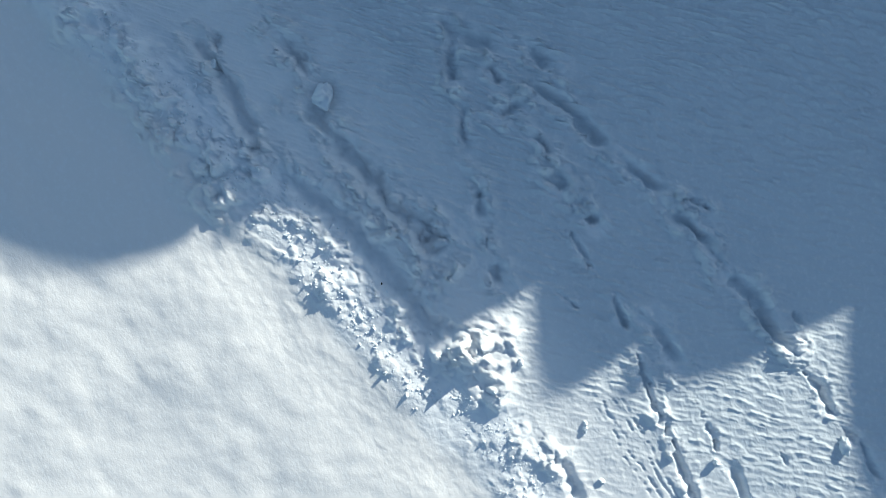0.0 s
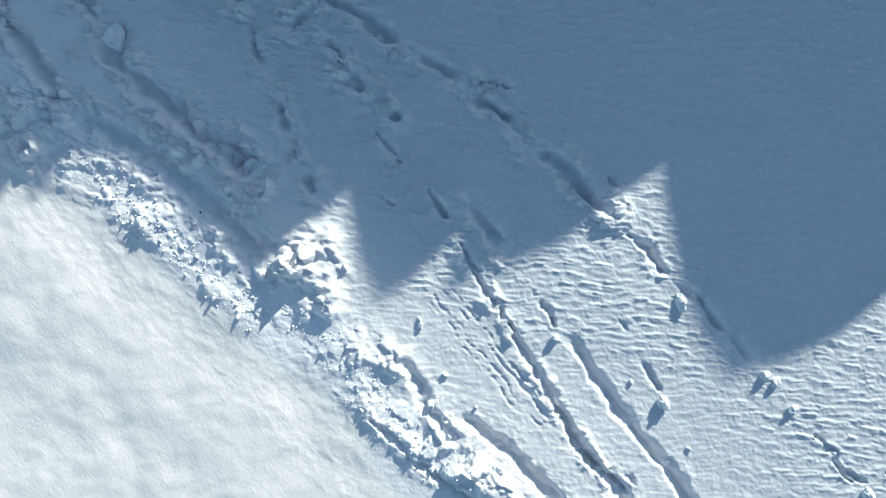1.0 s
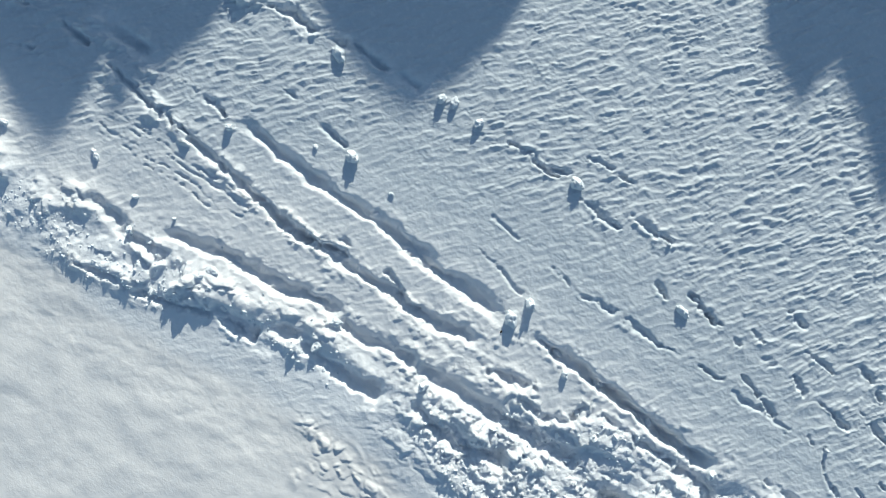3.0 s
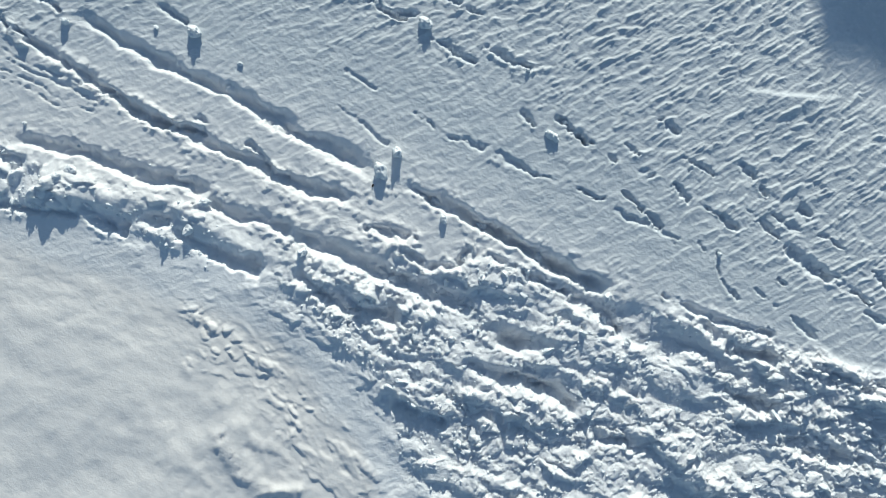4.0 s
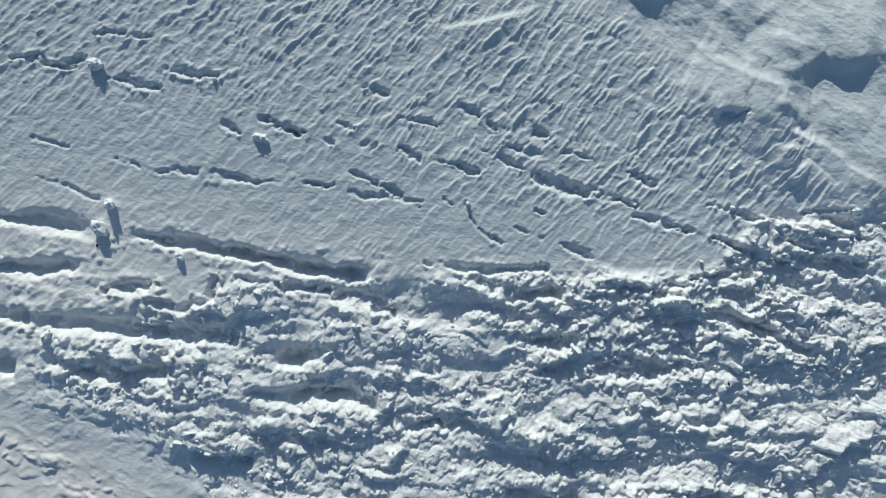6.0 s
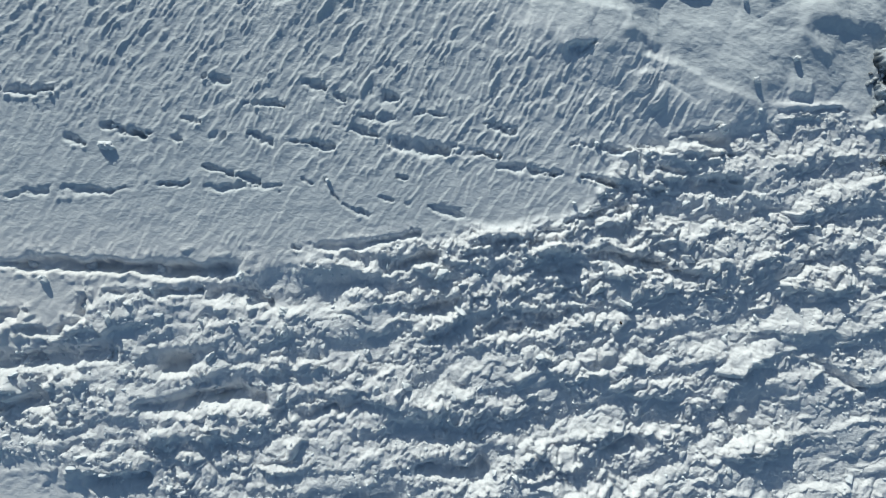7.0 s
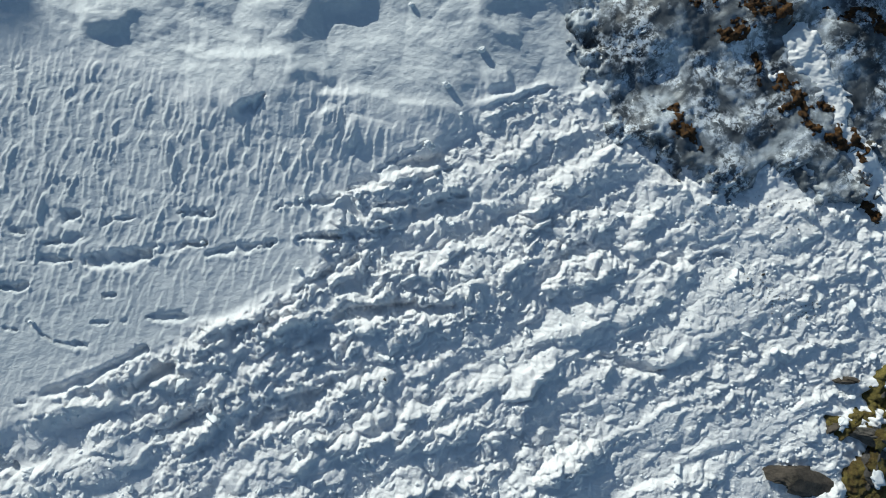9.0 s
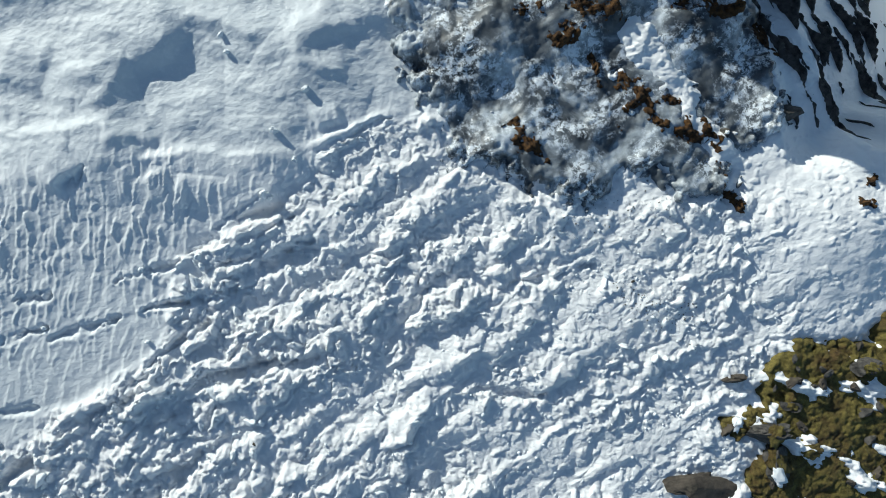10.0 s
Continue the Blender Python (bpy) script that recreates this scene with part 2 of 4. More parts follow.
def large_shape(x, y):
    """The snow's large forms, on which everything stands."""
    z = ground_base(x, y)
    bank = step(-0.4, 2.5, bank_edge(x) - y)
    z = z + 0.055 * np.clip(bank_edge(x) - y, 0, 12) * bank + 0.10 * fbm(x, y, 3.5, 3, 5) * bank
    z = z + 0.05 * fbm(x, y, 6, 2, 9)
    # beyond the last crest the ground falls away to the east
    lip = np.interp(y, (-1, 0.2, 1.6, 2.7, 4.4, 9), (36.5, 35.6, 36.1, 36.3, 35.9, 34.5))
    north = step(-0.6, 1.0, y + 0.4 * fbm(x, y, 1.2, 2, 11))
    z = z - north * 0.70 * np.clip(x - lip, 0, 12)
    comb = np.interp(y, (-2, -0.35, 1.4, 3.6, 9), (38.6, 38.1, 37.65, 37.8, 38.5))
    z = z + north * 0.55 * np.where(x < comb, np.exp(-((x - comb) / 0.7) ** 2), np.exp(-((x - comb) / 0.15) ** 2))
    z = z + 0.5 * np.exp(-(((x - 36.6) / 2.2) ** 2 + ((y + 1.8) / 1.6) ** 2))
    return z


def inside(x, y, pts):
    """Metres inside (positive) or outside a closed outline."""
    ring = pts + [pts[0]]
    d, _, _ = near_line(x, y, ring)
    odd = np.zeros(x.shape, bool)
    for (ax, ay), (bx, by) in zip(ring, ring[1:]):
        if ay != by:
            odd ^= ((ay > y) != (by > y)) & (x < (bx - ax) * (y - ay) / (by - ay) + ax)
    return np.where(odd, d, -d)


ICE_ZONE = [(27.3, 10.0), (27.7, 5.6), (27.8, 3.6), (28.9, 2.4), (29.3, 1.5), (30.7, 1.1), (32.0, 1.2), (33.0, -0.2), (34.1, -0.1), (34.5, 0.9),
            (36.3, 1.5), (36.7, 3.7), (36.5, 10.0)]
MOSS_ZONE = [(31.4, -7.6), (32.2, -6.2), (31.7, -5.2), (32.8, -5.0), (34.1, -3.9), (35.2, -4.5), (36.6, -4.4), (42.0, -4.2), (42.0, -11.0), (31.2, -11.0)]


Z = large_shape(X, Y)
core = np.nonzero((X > -36) & (X < 42) & (Y > -26) & (Y < 18))[0]
cx, cy = X[core], Y[core]
jit = 0.5 * fbm(cx, cy, 1.6, 3, 31)
ice_in, moss_in = inside(cx, cy, ICE_ZONE) + jit, inside(cx, cy, MOSS_ZONE) + 0.6 * jit
debris = step(0.15, -0.35, cy - debris_edge(cx) + jit) * step(-0.3, 1.6 + 0.8 * step(0.0, 3.0, cx), cy - bank_edge(cx) + 2.2 * jit) * step(-3, 3, cx) * step(36.0, 33.5, cx + jit) * step(0.3, -0.3, moss_in)
rubble = step(-0.3, 1.5, cy - bank_edge(cx) + 1.3 * jit) * step(3.0, 1.4, cy - bank_edge(cx) + 1.4 * jit) * (1 - debris)
bank = step(0.5, -0.5, cy - bank_edge(cx) + jit)
drift = step(-1.1, 1.1, cy - np.interp(cx, (10, 14, 17, 20, 24, 28), (11.0, 9.3, 7.6, 6.4, 5.2, 5.0)) + 1.8 * jit) * step(9.5, 12, cx)
field = (1 - debris) * (1 - rubble) * (1 - bank) * (1 - drift) * step(28.6, 27.4, cx)
dz = np.zeros(cx.shape)

# wind ripples: crests that run up to the right, steep towards the sun
turn = np.interp(cx, (-30, -10, 4, 15, 26), (0.86, 0.88, 0.92, 1.03, 1.15))
warp = 0.16 * fbm(cx, cy, 1.6, 2, 41) + 0.06 * fbm(cx, cy, 0.42, 3, 43, 0.6)
across = (-np.sin(turn)) * cx + np.cos(turn) * cy + warp
along = np.cos(turn) * cx + np.sin(turn) * cy + 0.2 * fbm(cx, cy, 0.9, 2, 44)
pitch = np.interp(cx, (-20, 0, 12, 25), (0.26, 0.28, 0.33, 0.37))
wave = np.maximum(scales(along, across / pitch, 0.80, 1.0, 45), scales(along + 0.33, across / pitch + 0.47, 0.72, 1.0, 49))
wave = wave + 0.28 * scales(along, across / pitch, 0.30, 0.5, 57) - 0.22 * scales(across, along, 0.5, 0.42, 58, 3.0)
strong = step(-1, 3, cy - np.interp(cx, (-30, -14, -6, 0, 6, 12, 20, 28), (-9, -5.0, 1.0, 2.5, 3.6, 2.4, 2.2, 3.8)))
patch = 0.82 + 0.18 * step(-0.3, 0.4, fbm(cx, cy, 1.4, 3, 47))
tall = field * (0.36 + 0.64 * strong) * patch * np.interp(cx, (-20, -13, -6, 2, 12, 25), (0.105, 0.066, 0.064, 0.080, 0.088, 0.080))
dz += tall * wave
dz += field * (0.018 * fbm(cx, cy, 0.5, 3, 53, 0.5) + 0.008 * fbm(cx * 0.7 + cy * 0.4, cy, 0.18, 2, 55, 0.6))

# smooth bank: faint streaks
dz += bank * (0.020 * fbm(cx * 0.5 + cy * 0.3, cy - 0.3 * cx, 0.45, 4, 67) + 0.045 * fbm(cx, cy, 1.1, 4, 69) + 0.02 * step(-4, 2, cx) * fbm(cx, cy, 0.3, 3, 66, 0.65) + 0.045 * step(-4, 3, cx) * step(0.1, 0.4, fbm(cx * 0.6 + 0.4 * cy, cy, 0.8, 4, 68, 0.6)))

# broken snow: ridges along the slide's way, lumps on them
wx, wy = cx + 0.22 * fbm(cx, cy, 0.5, 3, 77), cy + 0.22 * fbm(cx, cy, 0.5, 3, 79)
slide = wy - np.interp(wx, (-10, 0, 8, 14, 20, 35), (-1.9, -0.2, 0.6, 1.3, 2.3, 5.0))
long1, long2 = fbm(wx * 0.3, slide, 0.9, 3, 73), fbm(wx * 0.22, slide, 2.2, 2, 75)
calm = step(-0.35, 0.3, fbm(cx * 0.6, cy, 1.1, 3, 84))
thin = 1 - 0.15 * step(17.5, 21, cx) * step(1.6, 2.8, cy)
dz += debris * thin * np.interp(cx, (4, 10, 25, 31), (0.75, 1.0, 1.0, 0.6)) * (0.29 * long1 + 0.18 * long2 - 0.09 * step(0.2, 2.5, debris_edge(cx) - cy))
rough = np.maximum(debris, np.interp(cx, (-6, -1, 4), (0.36, 0.28, 0.30)) * rubble * step(-0.3, 0.3, fbm(cx, cy, 0.9, 3, 76)))
still = (0.55 + 0.45 * step(-0.3, 0.25, fbm(cx * 0.45, slide, 1.5, 3, 86))) * np.interp(cx, (6, 14, 18, 26, 31), (0.68, 0.80, 0.95, 0.88, 0.62))
still = still * thin
b = np.nonzero(rough > 0.01)[0]
bx, by = cx[b], slide[b]
rx, ry = bx + 0.10 * fbm(bx, by, 0.30, 3, 182, 0.6), by + 0.10 * fbm(bx, by, 0.30, 3, 184, 0.6)
heap = 0.09 * np.maximum(scales(rx, -ry, 1.3, 0.78, 81, 1.1), scales(rx + 0.7, 0.4 - ry, 1.1, 0.70, 82, 1.1))
heap = heap + 0.07 * np.maximum(scales(rx, -ry, 0.52, 0.40, 83, 1.0), scales(rx + 0.3, 0.2 - ry, 0.45, 0.36, 84, 1.0))
heap = heap + boulders(rx * 0.50, ry, 0.85, 88, 0.50, 0.28, 0.8)
heap = heap + boulders(rx * 0.70, ry, 0.44, 86, 0.62, 0.42, 0.9)
heap = heap + boulders(rx * 0.85, ry, 0.22, 85, 0.92, 0.60, 1.0) * (0.45 + 0.55 * calm[b])
heap = heap + boulders(rx, ry, 0.12, 87, 0.92, 0.64, 1.0) * (0.5 + 0.5 * calm[b])
heap = heap + 0.05 * fbm(bx * 0.7, by, 0.42, 4, 89, 0.6)
dz[b] += (rough * still)[b] * heap
# chips of the slide that came to rest on the bank
stray = bank * (1 - debris) * step(-2.8, 0.2, cy - bank_edge(cx) + 1.5 * jit) * step(-7, 0, cx) * step(-0.35, 0.2, fbm(cx * 0.5, cy, 1.1, 3, 70))
dz += stray * (boulders(wx * 0.6, wy, 0.26, 72, 0.65, 0.5, 1.0) + 0.06 * scales(wx, -wy, 0.6, 0.4, 74, 1.1))
dz -= 0.02 * rubble
# thin snow over the iced rock and over the moss: it lies in patches
hold = 2.6 * fbm(wx, wy, 1.2, 5, 141, 0.62)
hold = 0.5 * hold / 2.6 + 0.5 * (np.floor(hold) + step(0.2, 0.8, hold - np.floor(hold))) / 2.6
dz += step(-0.4, 0.5, ice_in) * (-0.02 - 0.16 * step(33.4, 34.4, cx) + 0.40 * hold + 0.08 * clods(wx, wy, 0.2, 146, 1.5) * step(-0.3, 0.2, fbm(cx, cy, 0.7, 3, 148)) + 0.10 * clods(wx, wy, 0.42, 142, 1.5) * step(-0.1, 0.4, fbm(cx, cy, 0.9, 2, 144)))
dz += step(-0.3, 0.5, moss_in) * (-0.15 + 0.55 * fbm(0.45 * cx - 0.3 * cy, 0.75 * cx + 0.9 * cy, 0.55, 4, 143, 0.55))
# a snow-filled chute across the iced rock
chute, _, _ = near_line(cx + 0.3 * jit, cy + 0.2 * jit, [(33.2, 6.5), (33.1, 5.5), (33.25, 4.3), (33.75, 3.1), (33.75, 2.3), (34.2, 1.3)])
dz = dz * (1 - 0.7 * np.exp(-(chute / 0.5) ** 2)) + 0.34 * np.exp(-(chute / 0.5) ** 2)
# crusted snow at the eastern end
plain = step(27.4, 28.6, cx) * (1 - debris)
dz += plain * (0.05 * fbm(cx, cy, 0.5, 3, 145) + 0.014 * fbm(cx, cy, 0.16, 3, 147, 0.6) + 0.6 * boulders(wx, wy, 0.17, 149, 0.55, 0.45, 1.0))

# drifts: long soft waves
du, dv = 0.906 * cx - 0.423 * cy, 0.423 * cx + 0.906 * cy
dv = dv + 0.35 * fbm(du, dv, 2.4, 2, 90)
blown = 1 - np.abs(fbm(du * 0.30, dv, 1.0, 3, 91)) * 2.0
dz += drift * (0.03 * blown + 0.20 * fbm(du * 0.6, dv, 1.9, 3, 92) + 0.030 * fbm(du * 0.5 + 0.3 * dv, dv, 0.5, 3, 93, 0.6) + 0.022 * fbm(du * 0.8, dv, 0.20, 3, 95, 0.65))
# beyond the slide the snow lies plain
plain_out = step(-0.6, 0.2, np.minimum(cy - np.interp(cx, gx, y_low), np.interp(cx, gx, y_top) - cy))
dz *= plain_out
Z[core] += dz
ROUGH, CRUST_DIM, SOFT, DUST = (np.zeros(X.shape) for _ in range(4))
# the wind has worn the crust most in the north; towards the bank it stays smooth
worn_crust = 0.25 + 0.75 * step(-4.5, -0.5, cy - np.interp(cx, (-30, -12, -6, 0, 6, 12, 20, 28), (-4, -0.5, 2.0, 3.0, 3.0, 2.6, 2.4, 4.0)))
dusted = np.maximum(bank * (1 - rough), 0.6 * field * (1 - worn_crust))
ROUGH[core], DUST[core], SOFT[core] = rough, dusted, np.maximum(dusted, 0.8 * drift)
# dims the sunlit drifts too, and dims less eastwards where crests catch sun
CRUST_DIM[core] = np.maximum(field * worn_crust * np.interp(cx, (14, 22), (1.0, 0.45)), drift)


def groove(pts, width, depth, rim):
    """A furrow of a rolled lump: it deepens along its way and leaves a crumbled rim."""
    i = around(pts, width * 3 + 0.6)
    x, y = X[i], Y[i]
    d, side, along = near_line(x + 0.14 * fbm(x, y, 0.8, 3, 99), y + 0.14 * fbm(x, y, 0.8, 3, 100), pts)
    rag = 0.75 if width > 0.25 else 1.0
    if pts[0][0] < -14:
        # the western furrows are half filled with lumps
        rag, width, depth = 0.7, width * 1.2, depth * 1.25
        Z[i] += 0.6 * depth * clods(x, y, 0.42, 104, 1.6) * step(-0.1, 0.25, fbm(x, y, 0.9, 3, 106)) * (1 - step(0.8, 2.2, d / width))
    width = width * 0.88
    west = pts[0][0] < -14
    depth = min(depth, (1.05 if west else 0.75) * width)
    wide = width * (1.0 + 0.7 * rag * fbm(x, y, 0.7, 2, 98)) * (0.8 + 0.2 * along)
    if width < 0.25:
        wide = wide * (0.45 + 0.55 * np.sin(math.pi * np.clip(along, 0.02, 0.98)) ** 0.6)
    d = d + width * 0.45 * rag * fbm(x, y, 0.35, 3, 101) + (0.025 if width > 0.25 else 0.05) * fbm(x, y, 0.12, 2, 103)
    floor = (0.9 + 0.55 * rag * fbm(x, y, 0.5, 3, 105)) * (0.6 + 0.4 * along)
    if width >= 0.25:
        fade = 0.10 if math.dist(pts[0], pts[-1]) > 2 else 0.32
        floor = floor * step(0, fade, along) * step(1, 1 - fade, along)
    else:
        floor = floor * step(-0.45, 0.0, fbm(x, y, 0.4, 3, 97))
    Z[i] -= depth * 1.6 * floor * (1 - step(0.12, 1.08, d / wide))
    lump = np.clip(0.1 + 2.2 * fbm(x, y, 0.24, 4, 107, 0.6), 0, 1.8) * np.where(side < 0, 0.75, 0.5)
    Z[i] += (0.9 if width < 0.25 or west else 0.36) * rim * depth * lump * np.exp(-((d / wide - 1.35) / 0.55) ** 2)
    if depth > 0.12:
        ROUGH[i] = np.maximum(ROUGH[i], 0.6 * np.exp(-((d / wide - 0.9) / 0.9) ** 2) * step(-0.4, 0.1, fbm(x, y, 0.6, 2, 110)))
    # crumbs left beside deep furrows
    if depth > 0.15:
        Z[i] += 0.05 * np.clip(clods(x, y, 0.21, 109) - 0.3, 0, 1) * np.exp(-((d / wide - 1.4) / 0.9) ** 2) * (rim > 0.35)


def ridge(pts, width, height):
    """A low lip, steep towards the north and fading out behind."""
    i = around(pts, width * 10)
    x, y = X[i], Y[i]
    d, side, along = near_line(x, y, pts)
    d = d + width * 0.35 * fbm(x, y, 0.6, 3, 111)
    Z[i] += height * np.where(side > 0, np.exp(-(d / (0.7 * width)) ** 2), np.exp(-(d / (4.5 * width)) ** 2)) * np.sin(np.clip(along, 0, 1) * math.pi) ** 0.6


def scarp(pts, width, height):
    """A drift that climbs gently from the north to a crest and breaks off on its southern side."""
    i = around(pts, width * 2.6)
    x, y = X[i], Y[i]
    d, side, along = near_line(x + 0.20 * fbm(x, y, 1.1, 3, 114), y + 0.20 * fbm(x, y, 1.1, 3, 115), pts)
    up = np.where(side > 0, np.exp(-(d / width) ** 2), np.exp(-(d / (0.26 * width)) ** 2))
    ends = step(0, 0.25, along) * step(1, 0.75, along)
    Z[i] += 0.5 * height * up * ends * (1 + 0.2 * fbm(x, y, 1.2, 2, 113))


def pile(pts, width, height):
    i = around(pts, width * 2.5)
    x, y = X[i], Y[i]
    d, side, along = near_line(x, y, pts)
    up = np.exp(-(d / (0.8 * width)) ** 2)
    x, y = x + 0.12 * fbm(x, y, 0.5, 2, 127), y + 0.12 * fbm(x, y, 0.5, 2, 129)
    gap = step(-0.3, 0.3, fbm(x, y, 0.7, 3, 119))
    Z[i] += height * up * (0.5 + 0.7 * fbm(x, y, 0.9, 3, 117) + gap * (0.8 * clods(x, y, 0.5, 121, 1.8) + 0.4 * clods(x, y, 0.26, 123, 1.4)))
    ROUGH[i] = np.maximum(ROUGH[i], 0.5 * up)


pile([(-23.67, -10.30), (-22.42, -9.89), (-20.91, -9.82)], 1.12, 0.12)
pile([(-16.78, -6.65), (-15.69, -6.15), (-15.2, -6.32)], 0.95, 0.48)
pile([(-17.03, -5.47), (-16.70, -5.22)], 0.75, 0.25)
pile([(-20.32, -9.48), (-17.54, -9.00), (-16.11, -8.67)], 0.84, 0.12)
pile([(-13.57, -7.00), (-12.05, -6.08)], 1.12, 0.16)
pile([(-32.73, -12.98), (-29.59, -12.09), (-27.26, -11.61), (-25.18, -11.21)], 1.40, 0.40)
pile([(-11.88, -7.28), (-9.53, -6.79), (-7.47, -6.07)], 0.75, 0.14)
pile([(-12.16, -5.57), (-9.65, -5.47), (-8.05, -5.59)], 0.65, 0.10)
pile([(-7.52, -5.54), (-5.55, -5.22), (-3.59, -4.91)], 0.75, 0.14)
pile([(-9.77, -6.10), (-7.94, -5.57), (-6.01, -5.19)], 0.72, 0.12)
pile([(-0.63, -2.80), (1.29, -2.43), (2.79, -2.10)], 0.81, 0.14)
pile([(0.80, -9.93), (1.80, -10.46), (2.77, -10.91)], 0.25, 0.07)
pile([(2.94, -10.84), (3.88, -10.32)], 0.21, 0.05)
groove([(-9.70, -0.45), (-8.41, -0.44), (-6.07, -0.38), (-3.70, -0.37), (-1.74, -0.40), (0.37, -0.34), (1.35, -0.35)], 0.36, 0.26, 0.2)
groove([(2.02, -0.24), (3.70, -0.18), (5.00, -0.21), (7.07, -0.09), (8.39, -0.16), (9.41, -0.08)], 0.33, 0.22, 0.4)
groove([(-14.06, -1.61), (-12.08, -1.82), (-10.11, -1.85), (-8.93, -2.00), (-7.06, -2.20), (-5.75, -2.22), (-4.28, -1.82)], 0.22, 0.18, 0.2)
groove([(-12.30, -5.56), (-11.07, -5.42), (-9.86, -5.62), (-8.64, -5.48)], 0.33, 0.22, 0.25)
groove([(-11.17, -7.32), (-9.99, -7.11), (-8.98, -7.00), (-6.50, -6.11), (-4.91, -5.89)], 0.25, 0.18, 0.25)
groove([(7.00, -3.14), (8.07, -2.99)], 0.33, 0.22, 0.4)
groove([(1.32, 1.86), (2.43, 1.80), (4.03, 1.97), (5.79, 2.06)], 0.14, 0.12, 0.3)
groove([(5.87, 2.09), (6.80, 2.15), (7.79, 2.26)], 0.14, 0.12, 0.3)
groove([(-0.81, 0.84), (0.34, 0.72), (1.02, 0.66)], 0.11, 0.06, 0.2)
groove([(-1.27, 2.05), (-0.07, 2.02)], 0.11, 0.06, 0.2)
groove([(-11.80, -0.56), (-10.97, -0.50), (-10.09, -0.59)], 0.23, 0.14, 0.2)
groove([(-9.14, 1.20), (-8.44, 1.22)], 0.13, 0.07, 0.2)
groove([(-7.85, 1.06), (-6.47, 0.93)], 0.18, 0.09, 0.2)
groove([(-8.95, 3.43), (-8.00, 3.65), (-6.79, 3.77)], 0.25, 0.15, 0.2)
groove([(-6.46, 3.77), (-5.38, 3.92)], 0.29, 0.15, 0.2)
groove([(-2.25, 4.25), (-1.35, 4.35), (-0.35, 4.29)], 0.18, 0.12, 0.5)
groove([(-1.03, 4.34), (-0.05, 4.65)], 0.22, 0.13, 0.5)
groove([(0.07, 5.47), (0.87, 5.56), (1.76, 5.67)], 0.14, 0.11, 0.4)
groove([(0.70, 4.16), (1.50, 4.25), (2.27, 4.21)], 0.18, 0.13, 0.5)
groove([(2.41, 4.83), (3.85, 4.90)], 0.22, 0.13, 0.6)
groove([(4.08, 3.55), (4.89, 3.36)], 0.16, 0.10, 0.2)
groove([(5.31, 3.80), (6.70, 3.63)], 0.16, 0.11, 0.2)
groove([(-5.13, -1.50), (-4.27, -1.49)], 0.14, 0.09, 0.2)
groove([(-28.95, -7.58), (-27.87, -7.09), (-27.05, -7.09)], 0.40, 0.27, 0.5)
groove([(-26.51, -7.68), (-25.23, -7.40), (-23.81, -6.86), (-22.23, -6.62), (-21.14, -6.12), (-20.06, -6.04)], 0.45, 0.32, 0.5)
groove([(-30.13, -9.91), (-28.81, -9.75), (-27.32, -9.68), (-25.67, -9.69)], 0.34, 0.28, 0.5)
groove([(-26.91, -2.37), (-26.25, -2.29), (-24.77, -3.03)], 0.27, 0.19, 0.5)
groove([(-24.15, -3.03), (-22.58, -3.60)], 0.25, 0.19, 0.5)
groove([(-21.55, -3.62), (-20.40, -4.24)], 0.29, 0.19, 0.5)
groove([(-19.70, -4.30), (-19.45, -4.34)], 0.20, 0.19, 0.5)
groove([(-18.94, -4.45), (-18.14, -4.54)], 0.29, 0.21, 0.5)
groove([(-24.86, -1.58), (-23.94, -1.59)], 0.29, 0.21, 0.5)
groove([(-23.11, -2.21), (-23.19, -1.34)], 0.29, 0.23, 0.5)
groove([(-22.15, -1.34), (-21.16, -1.22)], 0.25, 0.21, 0.5)
groove([(-20.91, -1.55), (-19.83, -1.05)], 0.34, 0.21, 0.5)
groove([(-18.99, -0.95), (-18.49, -0.88)], 0.27, 0.21, 0.5)
groove([(-18.70, -1.71), (-17.41, -1.63)], 0.16, 0.11, 0.5)
groove([(-17.90, 2.34), (-17.32, 2.67)], 0.20, 0.17, 0.5)
groove([(-26.25, -2.29), (-25.67, -1.75), (-25.00, -1.05)], 0.31, 0.19, 0.5)
groove([(-24.75, -0.35), (-23.67, 0.14)], 0.29, 0.19, 0.5)
groove([(-23.97, -1.05), (-23.27, -0.47), (-22.52, -0.02), (-20.49, 0.72)], 0.31, 0.25, 0.5)
groove([(-19.96, 0.73), (-19.20, 1.22), (-18.36, 1.64)], 0.34, 0.25, 0.5)
groove([(-17.91, 1.51), (-17.20, 1.89), (-16.11, 2.18)], 0.29, 0.23, 0.5)
groove([(-15.10, 2.20), (-14.44, 2.60), (-13.77, 2.68), (-12.68, 2.77), (-11.92, 3.02)], 0.36, 0.27, 0.5)
groove([(-15.98, -1.51), (-15.00, -1.52)], 0.20, 0.17, 0.5)
groove([(-15.02, -0.63), (-14.14, -0.55), (-13.04, -0.47)], 0.34, 0.19, 0.5)
groove([(-17.03, -2.96), (-16.36, -2.67)], 0.11, 0.10, 0.5)
groove([(-13.14, 3.72), (-12.64, 3.68)], 0.18, 0.15, 0.5)
groove([(-11.08, 3.03), (-10.32, 3.28), (-9.39, 3.45)], 0.27, 0.19, 0.5)
groove([(-21.14, -6.12), (-19.89, -5.71)], 0.45, 0.27, 0.5)
groove([(-29.79, -9.24), (-28.83, -9.78)], 0.22, 0.23, 0.5)
groove([(8.23, 5.36), (8.88, 5.25)], 0.15, 0.10, 0.3)
groove([(11.15, 5.34), (11.64, 5.22)], 0.15, 0.10, 0.3)
